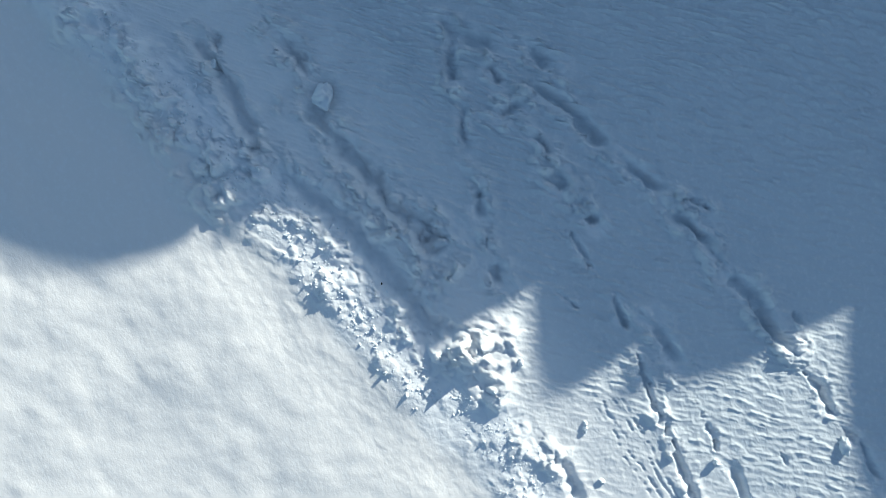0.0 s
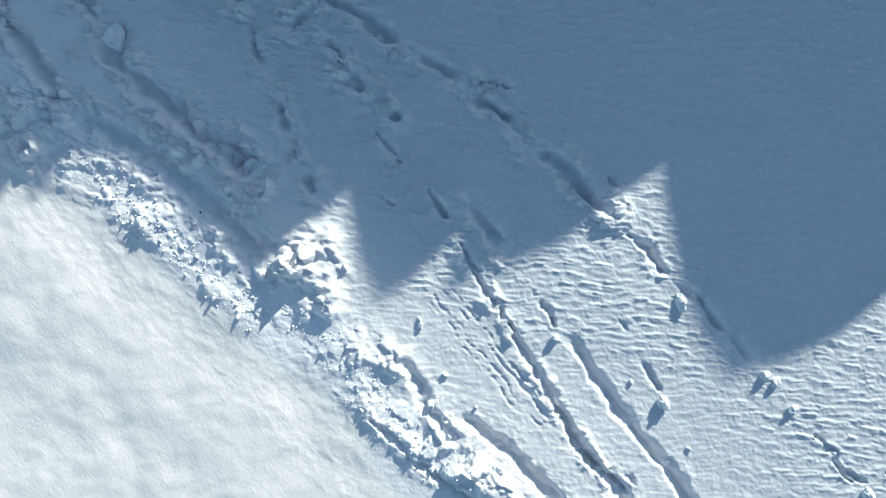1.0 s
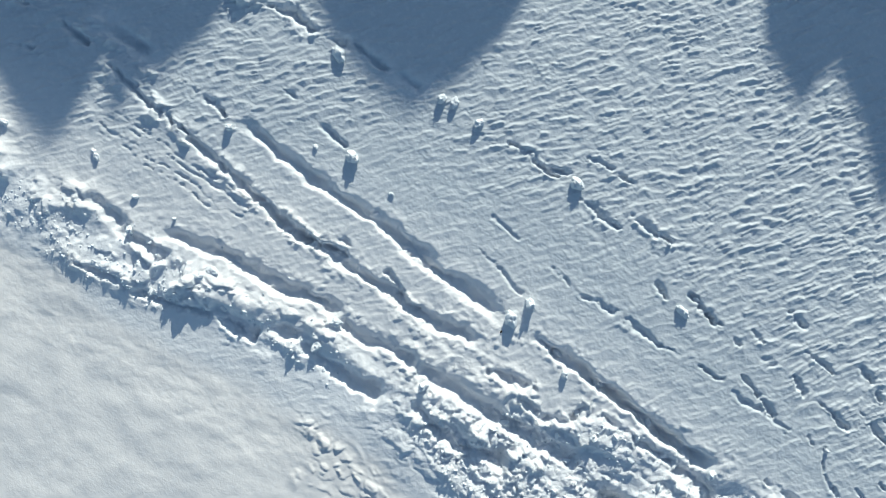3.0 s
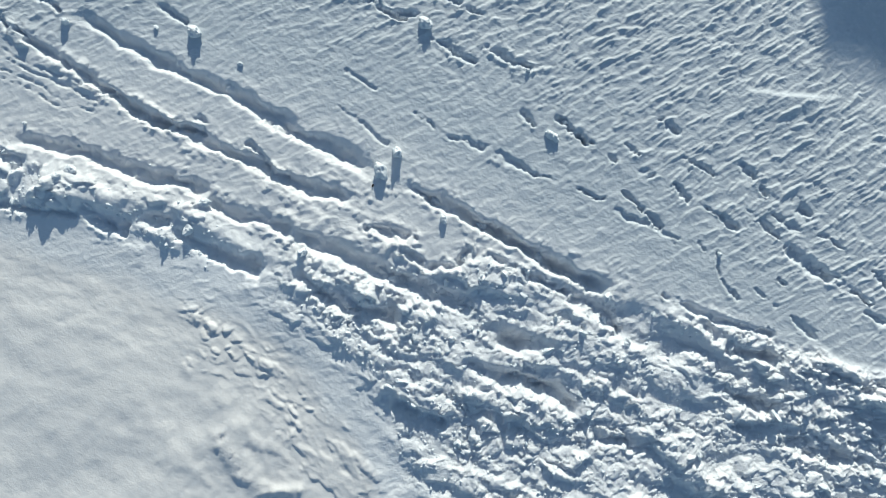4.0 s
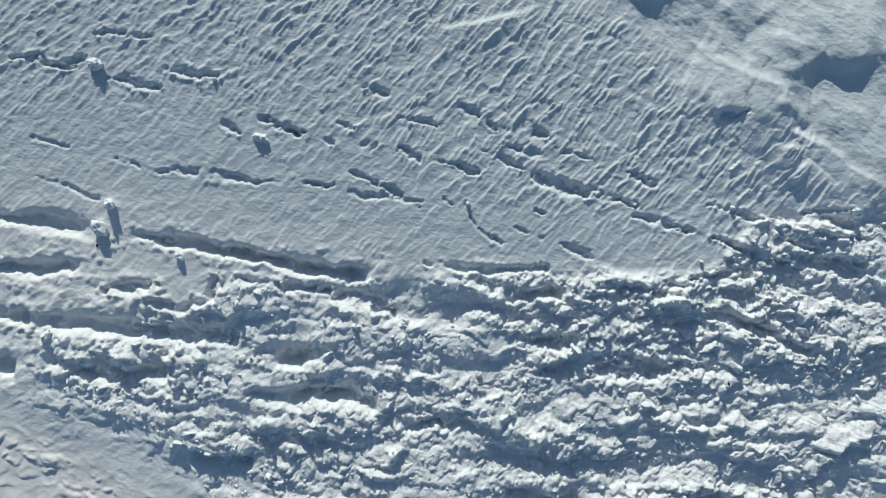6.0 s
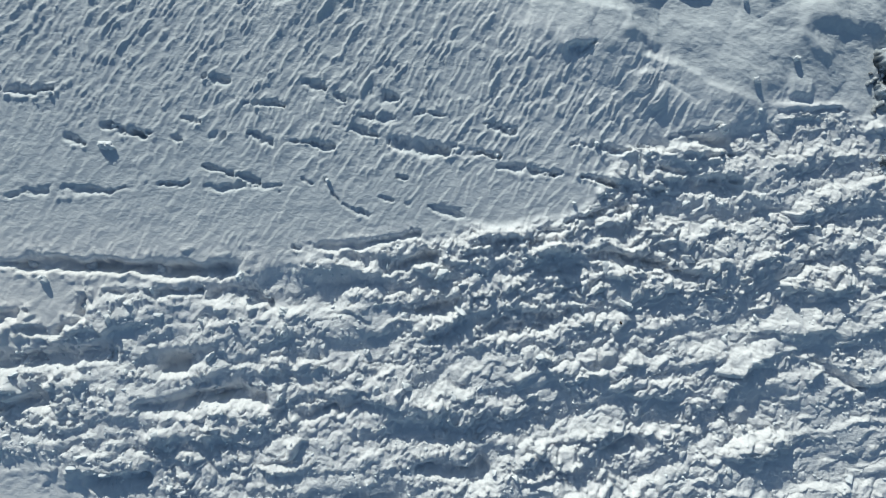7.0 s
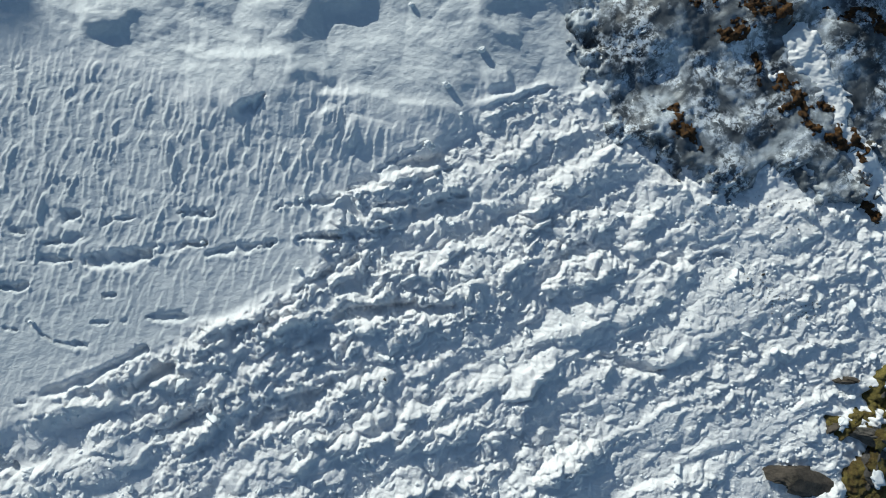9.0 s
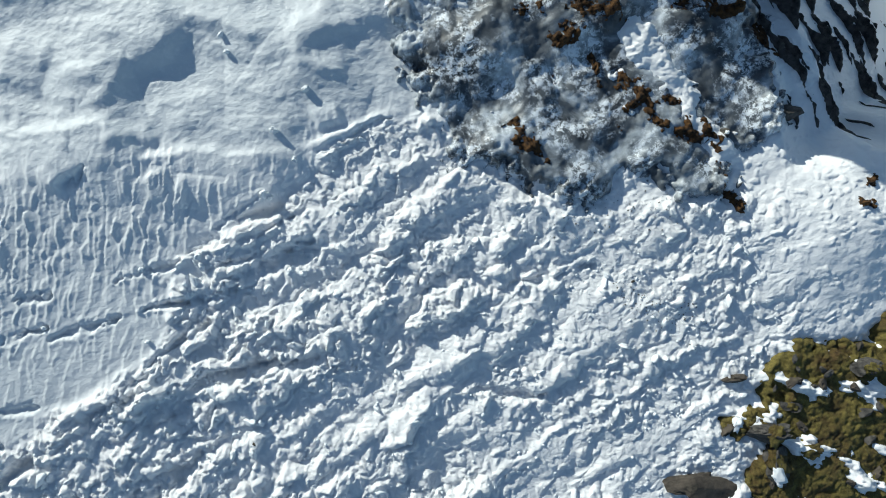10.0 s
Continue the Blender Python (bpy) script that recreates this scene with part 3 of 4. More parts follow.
groove([(12.01, 4.96), (12.27, 4.87)], 0.13, 0.09, 0.3)
groove([(13.19, 5.07), (13.89, 4.90)], 0.18, 0.12, 0.3)
groove([(7.65, 4.20), (8.18, 4.16)], 0.15, 0.10, 0.3)
groove([(5.43, 3.83), (6.68, 3.68)], 0.16, 0.11, 0.3)
groove([(4.05, 3.55), (4.87, 3.33)], 0.13, 0.09, 0.3)
groove([(8.52, 3.69), (8.96, 3.67)], 0.15, 0.10, 0.3)
groove([(9.58, 3.76), (10.15, 3.54)], 0.18, 0.11, 0.3)
groove([(10.75, 3.60), (12.06, 3.54)], 0.20, 0.12, 0.3)
groove([(11.97, 4.18), (13.31, 3.91)], 0.16, 0.11, 0.3)
groove([(16.52, 4.23), (17.21, 4.07)], 0.16, 0.11, 0.3)
groove([(18.85, 3.84), (20.48, 3.71)], 0.23, 0.15, 0.3)
groove([(8.30, 2.87), (9.12, 2.68)], 0.15, 0.10, 0.3)
groove([(9.04, 2.77), (9.86, 2.51)], 0.15, 0.10, 0.3)
groove([(8.40, 2.22), (9.62, 2.34)], 0.16, 0.09, 0.3)
groove([(9.62, 2.34), (10.60, 2.41)], 0.11, 0.07, 0.3)
groove([(19.38, 2.89), (20.45, 2.73)], 0.21, 0.14, 0.3)
groove([(20.20, 2.72), (21.52, 2.53)], 0.20, 0.14, 0.3)
groove([(13.64, 3.76), (15.28, 3.54)], 0.23, 0.18, 0.3)
groove([(14.79, 3.61), (16.83, 3.48)], 0.21, 0.18, 0.3)
groove([(17.09, 3.22), (18.56, 3.05)], 0.13, 0.11, 0.3)
groove([(11.81, 2.64), (12.24, 1.92)], 0.08, 0.07, 0.3)
groove([(12.24, 1.92), (13.07, 1.59)], 0.10, 0.06, 0.3)
groove([(13.30, 2.17), (13.71, 2.06)], 0.13, 0.09, 0.3)
groove([(14.77, 1.99), (15.76, 1.80)], 0.15, 0.11, 0.3)
groove([(14.12, 1.99), (14.20, 1.97)], 0.13, 0.09, 0.3)
groove([(10.44, 2.21), (10.52, 2.18)], 0.13, 0.08, 0.3)
groove([(3.39, 4.33), (3.71, 4.18)], 0.13, 0.09, 0.3)
groove([(13.84, 2.80), (14.17, 2.74)], 0.15, 0.09, 0.3)
groove([(5.68, 3.74), (6.82, 3.65)], 0.13, 0.07, 0.3)
groove([(11.08, 2.49), (11.41, 2.38)], 0.13, 0.08, 0.3)
groove([(12.74, 1.70), (12.91, 1.67)], 0.13, 0.07, 0.3)
groove([(6.19, 2.66), (6.44, 2.63)], 0.10, 0.06, 0.3)
groove([(12.81, 4.46), (13.78, 4.38)], 0.16, 0.09, 0.3)
groove([(7.30, 3.67), (7.63, 3.62)], 0.15, 0.09, 0.3)
groove([(14.10, 4.67), (15.24, 4.55)], 0.16, 0.09, 0.3)
groove([(9.39, 4.73), (10.52, 4.69)], 0.16, 0.09, 0.3)
groove([(21.60, 4.16), (23.39, 4.15)], 0.23, 0.13, 0.3)
groove([(2.50, -0.18), (4.95, -0.16), (7.41, -0.23), (9.70, -0.11)], 0.36, 0.24, 0.3)
groove([(10.98, 0.56), (12.94, 0.81), (14.56, 1.16)], 0.20, 0.15, 0.5)
groove([(13.61, 0.26), (15.24, 0.49)], 0.29, 0.22, 0.5)
groove([(16.04, 0.85), (17.67, 1.03), (19.11, 1.70), (20.56, 2.09)], 0.23, 0.18, 0.6)
groove([(6.99, -2.88), (8.14, -2.92)], 0.39, 0.24, 0.4)
groove([(7.51, -4.02), (10.47, -3.82)], 0.33, 0.22, 0.4)
groove([(14.48, -1.02), (15.95, -0.88)], 0.33, 0.22, 0.4)
groove([(21.17, 2.92), (23.95, 2.79)], 0.29, 0.20, 0.4)
groove([(19.32, 0.65), (21.45, 0.65)], 0.29, 0.20, 0.4)
groove([(17.71, 0.01), (19.67, 0.25)], 0.33, 0.20, 0.4)
groove([(20.80, 0.46), (22.94, 0.22)], 0.33, 0.20, 0.4)
groove([(19.15, 3.00), (20.29, 2.81), (21.58, 2.63)], 0.21, 0.19, 0.4)
groove([(16.40, 4.36), (17.22, 4.15)], 0.14, 0.13, 0.4)
groove([(16.83, 3.23), (18.38, 2.98)], 0.17, 0.15, 0.4)
groove([(21.09, 3.29), (22.68, 3.07), (23.89, 3.04)], 0.21, 0.18, 0.4)
groove([(20.72, 3.86), (22.47, 3.69), (23.58, 3.78)], 0.17, 0.15, 0.4)
groove([(19.63, 0.85), (21.33, 0.54), (22.20, 0.42)], 0.23, 0.20, 0.4)
groove([(24.69, 5.01), (25.64, 5.09), (26.72, 5.12)], 0.13, 0.13, 0.4)
groove([(21.98, 4.35), (23.11, 4.50)], 0.14, 0.13, 0.4)
groove([(25.87, -1.94), (27.69, -2.85)], 0.26, 0.18, 0.4)
groove([(27.96, 0.16), (30.13, -0.25)], 0.23, 0.15, 0.4)
groove([(16.37, 1.04), (18.19, 1.06)], 0.20, 0.18, 0.4)
groove([(18.48, 6.41), (18.96, 6.59), (19.39, 6.70)], 0.22, 0.15, 0.2)
groove([(-13.19, -3.49), (-10.44, -3.36), (-7.63, -3.17)], 0.07, 0.05, 0.3)
groove([(-13.19, -3.25), (-10.44, -3.12), (-7.63, -2.93)], 0.07, 0.05, 0.3)
groove([(-13.19, -2.91), (-10.45, -2.77), (-7.64, -2.59)], 0.07, 0.05, 0.3)
groove([(-13.19, -2.67), (-10.45, -2.53), (-7.64, -2.35)], 0.07, 0.05, 0.3)
groove([(7.42, -10.42), (8.45, -10.55), (9.58, -10.92)], 0.18, 0.11, 0.5)
groove([(8.92, -9.85), (9.98, -9.18)], 0.14, 0.08, 0.2)
groove([(-9.47, -4.87), (-8.30, -4.50), (-7.43, -4.27), (-6.35, -4.08), (-5.10, -3.83), (-3.90, -3.49), (-3.04, -3.46)], 0.36, 0.26, 0.5)
groove([(-3.15, -3.65), (-1.89, -3.67), (-0.22, -3.10)], 0.34, 0.24, 0.6)
groove([(-0.29, -3.35), (1.12, -3.06), (2.45, -3.01), (3.56, -2.91), (5.23, -2.76), (6.11, -2.79)], 0.40, 0.26, 0.6)
groove([(-7.53, -2.21), (-5.99, -2.20), (-4.48, -2.12), (-2.65, -1.90), (-0.75, -1.83), (1.17, -1.37)], 0.32, 0.22, 0.7)
groove([(-2.86, -1.41), (-1.97, -1.69), (-1.18, -1.73)], 0.22, 0.16, 0.6)
groove([(-6.78, -5.81), (-5.66, -5.70), (-4.74, -5.59)], 0.36, 0.24, 0.25)
groove([(-4.83, -5.15), (-3.51, -4.86)], 0.32, 0.22, 0.7)
groove([(-3.67, -4.97), (-2.09, -5.00), (-0.33, -4.82)], 0.46, 0.34, 0.25)
groove([(0.40, -4.25), (1.61, -4.63), (2.66, -4.40), (4.23, -4.00)], 0.46, 0.34, 0.6)
groove([(6.69, -2.88), (8.58, -2.71)], 0.34, 0.26, 0.6)
groove([(6.36, -4.24), (7.98, -4.20), (9.73, -3.56)], 0.34, 0.24, 0.6)
groove([(1.82, -1.99), (3.18, -1.58)], 0.25, 0.18, 0.6)
groove([(3.18, -2.02), (4.04, -2.22), (4.93, -1.64), (4.92, -1.07)], 0.27, 0.20, 0.8)
groove([(5.30, -0.98), (6.90, -0.87), (8.21, -0.78)], 0.28, 0.20, 0.6)
groove([(8.37, -0.95), (10.50, -0.97)], 0.34, 0.24, 0.6)
groove([(12.53, 0.49), (13.95, 0.11), (15.36, 0.60)], 0.36, 0.28, 0.6)
groove([(15.59, 0.50), (17.27, 0.81), (18.76, 1.13)], 0.26, 0.22, 0.6)
groove([(16.30, -1.50), (18.22, -1.27), (19.35, -1.01)], 0.46, 0.34, 0.6)
groove([(14.62, -2.04), (16.24, -1.57)], 0.32, 0.24, 0.6)
groove([(14.55, -5.75), (16.43, -5.84), (16.94, -5.46)], 0.46, 0.32, 0.6)
groove([(19.87, -5.14), (21.75, -4.59)], 0.40, 0.28, 0.6)
groove([(13.36, -7.84), (14.99, -7.59)], 0.36, 0.24, 0.6)
groove([(11.05, -4.39), (12.61, -3.98)], 0.40, 0.28, 0.6)
groove([(14.39, -1.09), (16.17, -0.77)], 0.32, 0.24, 0.6)
groove([(5.02, -6.47), (7.09, -6.32)], 0.36, 0.24, 0.6)
groove([(-25.00, -9.61), (-22.57, -8.33), (-20.31, -7.75), (-18.60, -7.42), (-17.04, -7.15)], 0.62, 0.26, 0.4)
pile([(0.22, -4.02), (3.20, -3.80), (6.21, -3.40)], 0.42, 0.20)
pile([(-5.97, -4.97), (-3.60, -4.30), (-1.00, -4.50)], 0.42, 0.16)
pile([(0.94, -10.26), (1.94, -10.79), (3.07, -10.68), (3.85, -10.24)], 0.18, 0.04)
ridge([(17.7, 8.45), (18.86, 7.72), (20.12, 7.50), (20.68, 6.35), (21.66, 6.15), (23.04, 5.44), (24.46, 5.15)], 0.30, 0.17)
ridge([(24.40, 5.15), (25.64, 5.19), (26.75, 5.28)], 0.14, 0.12)
ridge([(20.46, 5.79), (21.11, 5.91)], 0.20, 0.10)
ridge([(21.09, 4.93), (21.48, 5.69)], 0.20, 0.10)
ridge([(17.80, 8.74), (18.59, 8.50), (19.59, 8.03)], 0.57, 0.12)
ridge([(19.01, 8.79), (20.12, 8.94), (21.28, 8.86)], 0.43, 0.15)
ridge([(23.72, 8.57), (25.02, 8.06), (26.54, 8.07)], 0.43, 0.12)
ridge([(24.71, 8.03), (25.44, 6.84), (26.59, 5.93)], 0.37, 0.12)
ridge([(9.97, 7.38), (10.94, 7.66), (12.28, 8.26), (12.96, 8.67)], 0.15, 0.10)
ridge([(13.80, 9.58), (16.28, 8.85), (18.48, 7.87), (20.22, 7.29), (21.96, 6.00)], 0.68, 0.16)
scarp([(19.8, 7.6), (20.15, 8.11), (21.02, 8.77), (22.42, 9.06), (23.3, 9.05)], 1.5, 0.50)
scarp([(22.6, 9.3), (23.3, 9.15), (23.86, 8.9), (24.4, 8.3), (25.0, 7.95)], 1.0, 0.32)
scarp([(24.8, 7.4), (25.4, 7.75), (26.2, 7.9), (27.02, 7.73), (27.8, 7.2)], 1.1, 0.36)
scarp([(18.35, 6.3), (18.8, 6.65), (19.45, 6.85)], 0.5, 0.24)
scarp([(18.0, 9.95), (18.5, 9.6), (19.1, 9.0)], 1.1, 0.20)
scarp([(20.0, 7.25), (20.5, 7.15), (21.3, 6.65)], 0.8, 0.20)
scarp([(24.77, 7.44), (25.53, 7.08), (26.27, 6.64)], 0.8, 0.14)
scarp([(24.88, 5.47), (25.36, 5.54), (25.68, 5.50)], 0.5, 0.24)
scarp([(15.17, 9.68), (16.10, 9.50), (16.89, 9.80)], 1.0, 0.36)


def hollow(x0, y0, radius, depth):
    """A bowl that the wind has scoured round a rock."""
    i = around([(x0, y0)], radius * 2)
    d = np.hypot(X[i] - x0, Y[i] - y0) * (1 + 0.25 * fbm(X[i], Y[i], 1.2, 2, 151))
    Z[i] -= depth * (1 - step(0.25 * radius, radius, d))


hollow(2.1, -14.2, 1.25, 0.24)
hollow(0.7, -15.1, 0.8, 0.2)
hollow(-26.38, -7.01, 0.95, 0.25)
hollow(-11.75, -15.15, 0.65, 0.10)


def sheet(name, xs, ys, zs, shape, mat):
    n, k = shape
    me = bpy.data.meshes.new(name)
    me.vertices.add(n * k)
    me.vertices.foreach_set("co", np.stack([xs, ys, zs], 1).astype(np.float32).ravel())
    a = (np.arange(n - 1)[:, None] * k + np.arange(k - 1)[None]).ravel()
    quads = np.stack([a, a + k, a + k + 1, a + 1], 1).astype(np.int32)
    me.loops.add(quads.size)
    me.loops.foreach_set("vertex_index", quads.ravel())
    me.polygons.add(len(quads))
    me.polygons.foreach_set("loop_start", np.arange(0, quads.size, 4, dtype=np.int32))
    me.polygons.foreach_set("use_smooth", np.ones(len(quads), bool))
    me.materials.append(mat)
    me.update()
    me.validate()
    return new(name, me)


# broken snow keeps the brighter base colour
CRUST_DIM *= 1 - np.clip(ROUGH, 0, 1)
ground = tagged(sheet("ground", X, Y, Z, SHAPE, SNOW), "white wind-packed snow with rolled furrows and broken debris", "snow", kind="structure")

pits_and_dim = ground.data.attributes.new("crust_dim", "FLOAT", "POINT")
pits_and_dim.data.foreach_set("value", CRUST_DIM.astype(np.float32))
loose = ground.data.attributes.new("broken", "FLOAT", "POINT")
loose.data.foreach_set("value", np.clip(ROUGH, 0, 1).astype(np.float32))
blown_snow = ground.data.attributes.new("soft", "FLOAT", "POINT")
blown_snow.data.foreach_set("value", SOFT.astype(np.float32))
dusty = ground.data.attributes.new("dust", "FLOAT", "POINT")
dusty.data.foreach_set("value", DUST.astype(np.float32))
GRID, Y_GRID = Z.reshape(SHAPE), Y.reshape(SHAPE)


def height(x, y):
    """The snow's height at a place."""
    c = int(np.clip(np.searchsorted(gx, x), 1, len(gx) - 1))
    r = int(np.clip(np.searchsorted(Y_GRID[c], y), 1, SHAPE[1] - 1))
    return float(GRID[c, r])


# ---- the jagged rock ridge, out of view, whose shadow lies on the snow ----
CREST_Q = 46.0
SKYLINE_S = (-60, -40, -31.5, -29.9, -28.9, -28.0, -27.4, -27.2, -26.4, -26.1, -25.4, -24.0, -22.7, -21.4, -18.8, -18.6, -18.0, -17.75, -16.2, -15.0, -14.5,
             -14.05, -13.9, -13.1, -12.6, -11.9, -10.9, -10.2, -9.5, -9.1, -7.9, -6.7, -5.1, -3.9, -2.7, -1.7, -1.2, -0.5, 0.1, 2.0, 5.5)
SKYLINE_Q = (-12, -10, -9.1, -8.0, -7.1, -5.6, -4.2, -2.8, -3.2, -1.8, -1.0, -0.65, -0.7, -1.05, -1.45, 0.1, 1.6, 2.75, 1.1, 0.45, 1.1,
             2.8, 3.6, 1.9, 3.1, 3.7, 5.2, 7.4, 9.3, 8.8, 7.5, 6.1, 5.1, 4.7, 6.0, 7.6, 9.3, 11.8, 13.3, 15.0, 13.0)
EAST_S = (6.6, 8.1, 8.5, 8.8, 9.5, 10.2, 11.4, 11.8, 12.7, 12.9, 13.4, 13.8, 14.5, 15.6, 17.0, 17.4, 18.0, 20.0, 30.0, 60.0)
EAST_Q = (9.7, 8.26, 9.3, 9.8, 9.0, 8.2, 5.9, 6.4, 6.9, 8.2, 8.3, 6.5, 4.3, 4.2, 3.4, 5.5, 9.0, 15.0, 18.0, 20.0)


def rock_ridge():
    s = np.unique(np.concatenate([np.arange(-60, 60, 0.12), SKYLINE_S, EAST_S]))
    edge = np.interp(s, SKYLINE_S + EAST_S, SKYLINE_Q + EAST_Q)
    bx, by = s * SUN_SIDE.x + edge * SUN_FLAT.x, s * SUN_SIDE.y + edge * SUN_FLAT.y
    top = ground_base(bx, by) + (CREST_Q - edge) * math.tan(SUN_EL)
    rows = []
    for dq, share in ((-9.0, 0.0), (-6.6, 0.22), (-4.4, 0.5), (-2.2, 0.78), (-0.6, 0.95), (0.0, 1.0), (1.2, 0.9), (4.0, 0.66), (9.0, 0.3), (16.0, 0.0)):
        q = CREST_Q + dq + (0.0 if share == 1.0 else 0.5) * fbm(s + dq * 3, s * 0 + dq, 1.7, 3, 131)
        x, y = s * SUN_SIDE.x + q * SUN_FLAT.x, s * SUN_SIDE.y + q * SUN_FLAT.y
        z = ground_base(x, y) * (1 - share) + top * share - (0.6 if share == 0.0 else 0.0)
        if share not in (0.0, 1.0):
            z = np.minimum(z + 0.5 * fbm(s, s * 0 + dq * 5, 1.1, 3, 137), top - 0.25)
        rows.append((x, y, z))
    a = np.array(rows)
    # pale colour lets the unseen ridge bounce light into the shade
    ob = sheet("rock_ridge", a[:, 0].ravel(), a[:, 1].ravel(), a[:, 2].ravel(), (len(rows), len(s)), BOUNCE_ROCK)
    return tagged(ob, "jagged rock ridge out of view, made pale to bounce light into its shadow", "rock ridge", kind="structure")


rock_ridge()


# ---- lumps and rocks ----
def blob(seed, detail=3, rough=0.3, flat=1.0, chip=0.0):
    """An uneven lump of about unit size round its middle, as a bmesh."""
    bm = bmesh.new()
    bmesh.ops.create_icosphere(bm, subdivisions=detail, radius=0.5)
    off = Vector((seed * 3.7, seed * 1.9, seed * 7.3))
    for v in bm.verts:
        d = v.co.normalized()
        r = 1 + rough * noise.noise(d * 1.6 + off) + rough * 0.5 * noise.noise(d * 4.1 + off) + rough * 0.2 * noise.noise(d * 9 + off)
        v.co = d * 0.5 * r
        if chip:
            for k in range(7):
                nrm = Vector((math.sin(seed * 5.1 + k * 2.4), math.cos(seed * 2.3 + k * 4.1), math.sin(seed * 1.3 + k * 1.7))).normalized()
                over = v.co.dot(nrm) - 0.5 * chip
                if over > 0:
                    v.co -= nrm * over * 0.9
        v.co.z *= flat
    return bm


def mesh_of(name, bm, mat, smooth=True):
    me = bpy.data.meshes.new(name)
    bm.to_mesh(me)
    bm.free()
    me.materials.append(mat)
    me.polygons.foreach_set("use_smooth", np.full(len(me.polygons), smooth))
    return me


BALL_MESHES = [mesh_of("snow_lump", blob(k + 1, 4, 0.55, 1.0, 0.82), BALL_SNOW) for k in range(6)]


def snow_lump(n, x, y, size, high, narrow):
    ob = new("snow_lump", BALL_MESHES[n % 6])
    ob.matrix_world = Matrix.LocRotScale((x, y, height(x, y) + high * 0.16), Euler((0.2 * math.sin(n), 0.2 * math.cos(n * 2.1), 0.35 + n * 2.4 if narrow > 0.95 else -0.3)),
                                         (size * 0.85 * min(narrow * 1.1, 0.9), size * 0.56, high * 0.80))
    return tagged(ob, "rolled lump of packed white snow at its furrow", "snow lump", group="snow lumps")


for n, (x, y, size, high, narrow) in enumerate([
    (1.31, -0.23, 0.79, 0.50, 0.7),
    (1.49, 0.53, 0.54, 0.50, 0.7),
    (-5.93, 0.82, 0.65, 0.45, 0.8),
    (-9.71, -0.84, 0.40, 0.40, 0.6),
    (-8.30, 3.20, 0.72, 0.40, 0.9),
    (-4.76, 4.04, 0.61, 0.42, 0.5),
    (-4.37, 4.20, 0.47, 0.25, 1.0),
    (-3.36, 4.14, 0.47, 0.25, 1.0),
    (0.34, 4.51, 0.65, 0.38, 0.8),
    (-4.21, 0.63, 0.23, 0.18, 1.0),
    (5.43, 3.31, 0.43, 0.30, 0.8),
    (4.91, -0.22, 0.47, 0.35, 0.8),
    (-3.13, -3.77, 0.54, 0.30, 1.0),
    (-10.29, -5.46, 0.43, 0.30, 0.7),
    (-9.35, -4.28, 0.18, 0.20, 0.6),
]):
    snow_lump(n, x, y, size, high, narrow)
for n, (x, y, size, high, narrow) in enumerate([
    (-3.15, -4.75, 0.54, 0.35, 1.0),
    (-10.80, -4.49, 0.29, 0.22, 1.0),
    (4.90, -1.38, 0.43, 0.35, 0.7),
    (3.77, -0.62, 0.43, 0.30, 0.7),
    (0.36, -3.67, 0.47, 0.30, 1.0),
    (-7.55, -5.32, 0.61, 0.20, 1.4),
    (-7.31, -4.85, 0.54, 0.20, 1.2),
    (-12.77, -4.14, 0.29, 0.20, 0.8),
    (-7.09, 0.36, 0.25, 0.16, 0.8),
    (-12.61, -4.22, 0.34, 0.22, 0.8),
    (-26.38, -7.01, 1.25, 0.75, 0.8),
    (-15.60, -5.14, 0.37, 0.30, 1.0),
    (-28.94, -9.79, 0.49, 0.25, 1.0),
    (5.60, 3.31, 0.42, 0.28, 0.8),
]):
    snow_lump(n + 3, x, y, size, high, narrow)
for n, (x, y, size, high, narrow) in enumerate([
    (4.95, -0.13, 0.42, 0.30, 0.8),
    (7.00, -0.21, 0.42, 0.30, 1.0),
    (9.46, -0.31, 0.42, 0.30, 1.0),
    (3.24, -0.20, 0.42, 0.28, 0.8),
    (5.67, 3.90, 0.23, 0.20, 1.0),
    (23.13, 4.49, 0.42, 0.45, 0.6),
    (20.99, 3.40, 0.26, 0.25, 1.0),
    (22.96, 2.51, 0.29, 0.25, 1.0),
    (23.24, 2.32, 0.29, 0.22, 1.0),
    (19.01, 2.19, 0.16, 0.20, 0.8),
    (3.86, 4.75, 0.20, 0.20, 0.7),
    (8.63, -2.70, 0.39, 0.30, 1.0),
    (15.84, -0.31, 0.20, 0.20, 1.0),
    (10.72, -1.33, 0.29, 0.25, 1.0),
    (11.90, 2.56, 0.20, 0.20, 0.8),
]):
    snow_lump(n + 5, x, y, size, high, narrow)
for n, (x, y, size, high, narrow) in enumerate([
    (16.75, 3.48, 0.20, 0.22, 0.8),
    (19.58, 3.92, 0.23, 0.25, 0.7),
    (25.06, 6.49, 0.28, 0.30, 0.7),
    (23.63, 8.53, 0.20, 0.20, 1.0),
    (23.60, 8.09, 0.20, 0.18, 1.0),
    (23.96, 5.84, 0.31, 0.25, 0.7),
    (24.15, 5.00, 0.23, 0.20, 1.0),
    (23.21, 4.39, 0.26, 0.35, 0.7),
    (21.02, 3.67, 0.26, 0.25, 1.0),
    (9.68, -10.69, 0.39, 0.25, 0.8),
    (10.23, -10.54, 0.32, 0.22, 1.0),
    (8.41, -9.58, 0.21, 0.20, 0.7),
]):
    snow_lump(n + 1, x, y, size, high, narrow)


# ---- loose chunks of snow on the broken snow ----
CHUNK_MESHES = [mesh_of("snow_chunk", blob(k + 21, 3, 0.7, 0.8, 0.62), BALL_SNOW) for k in range(6)]
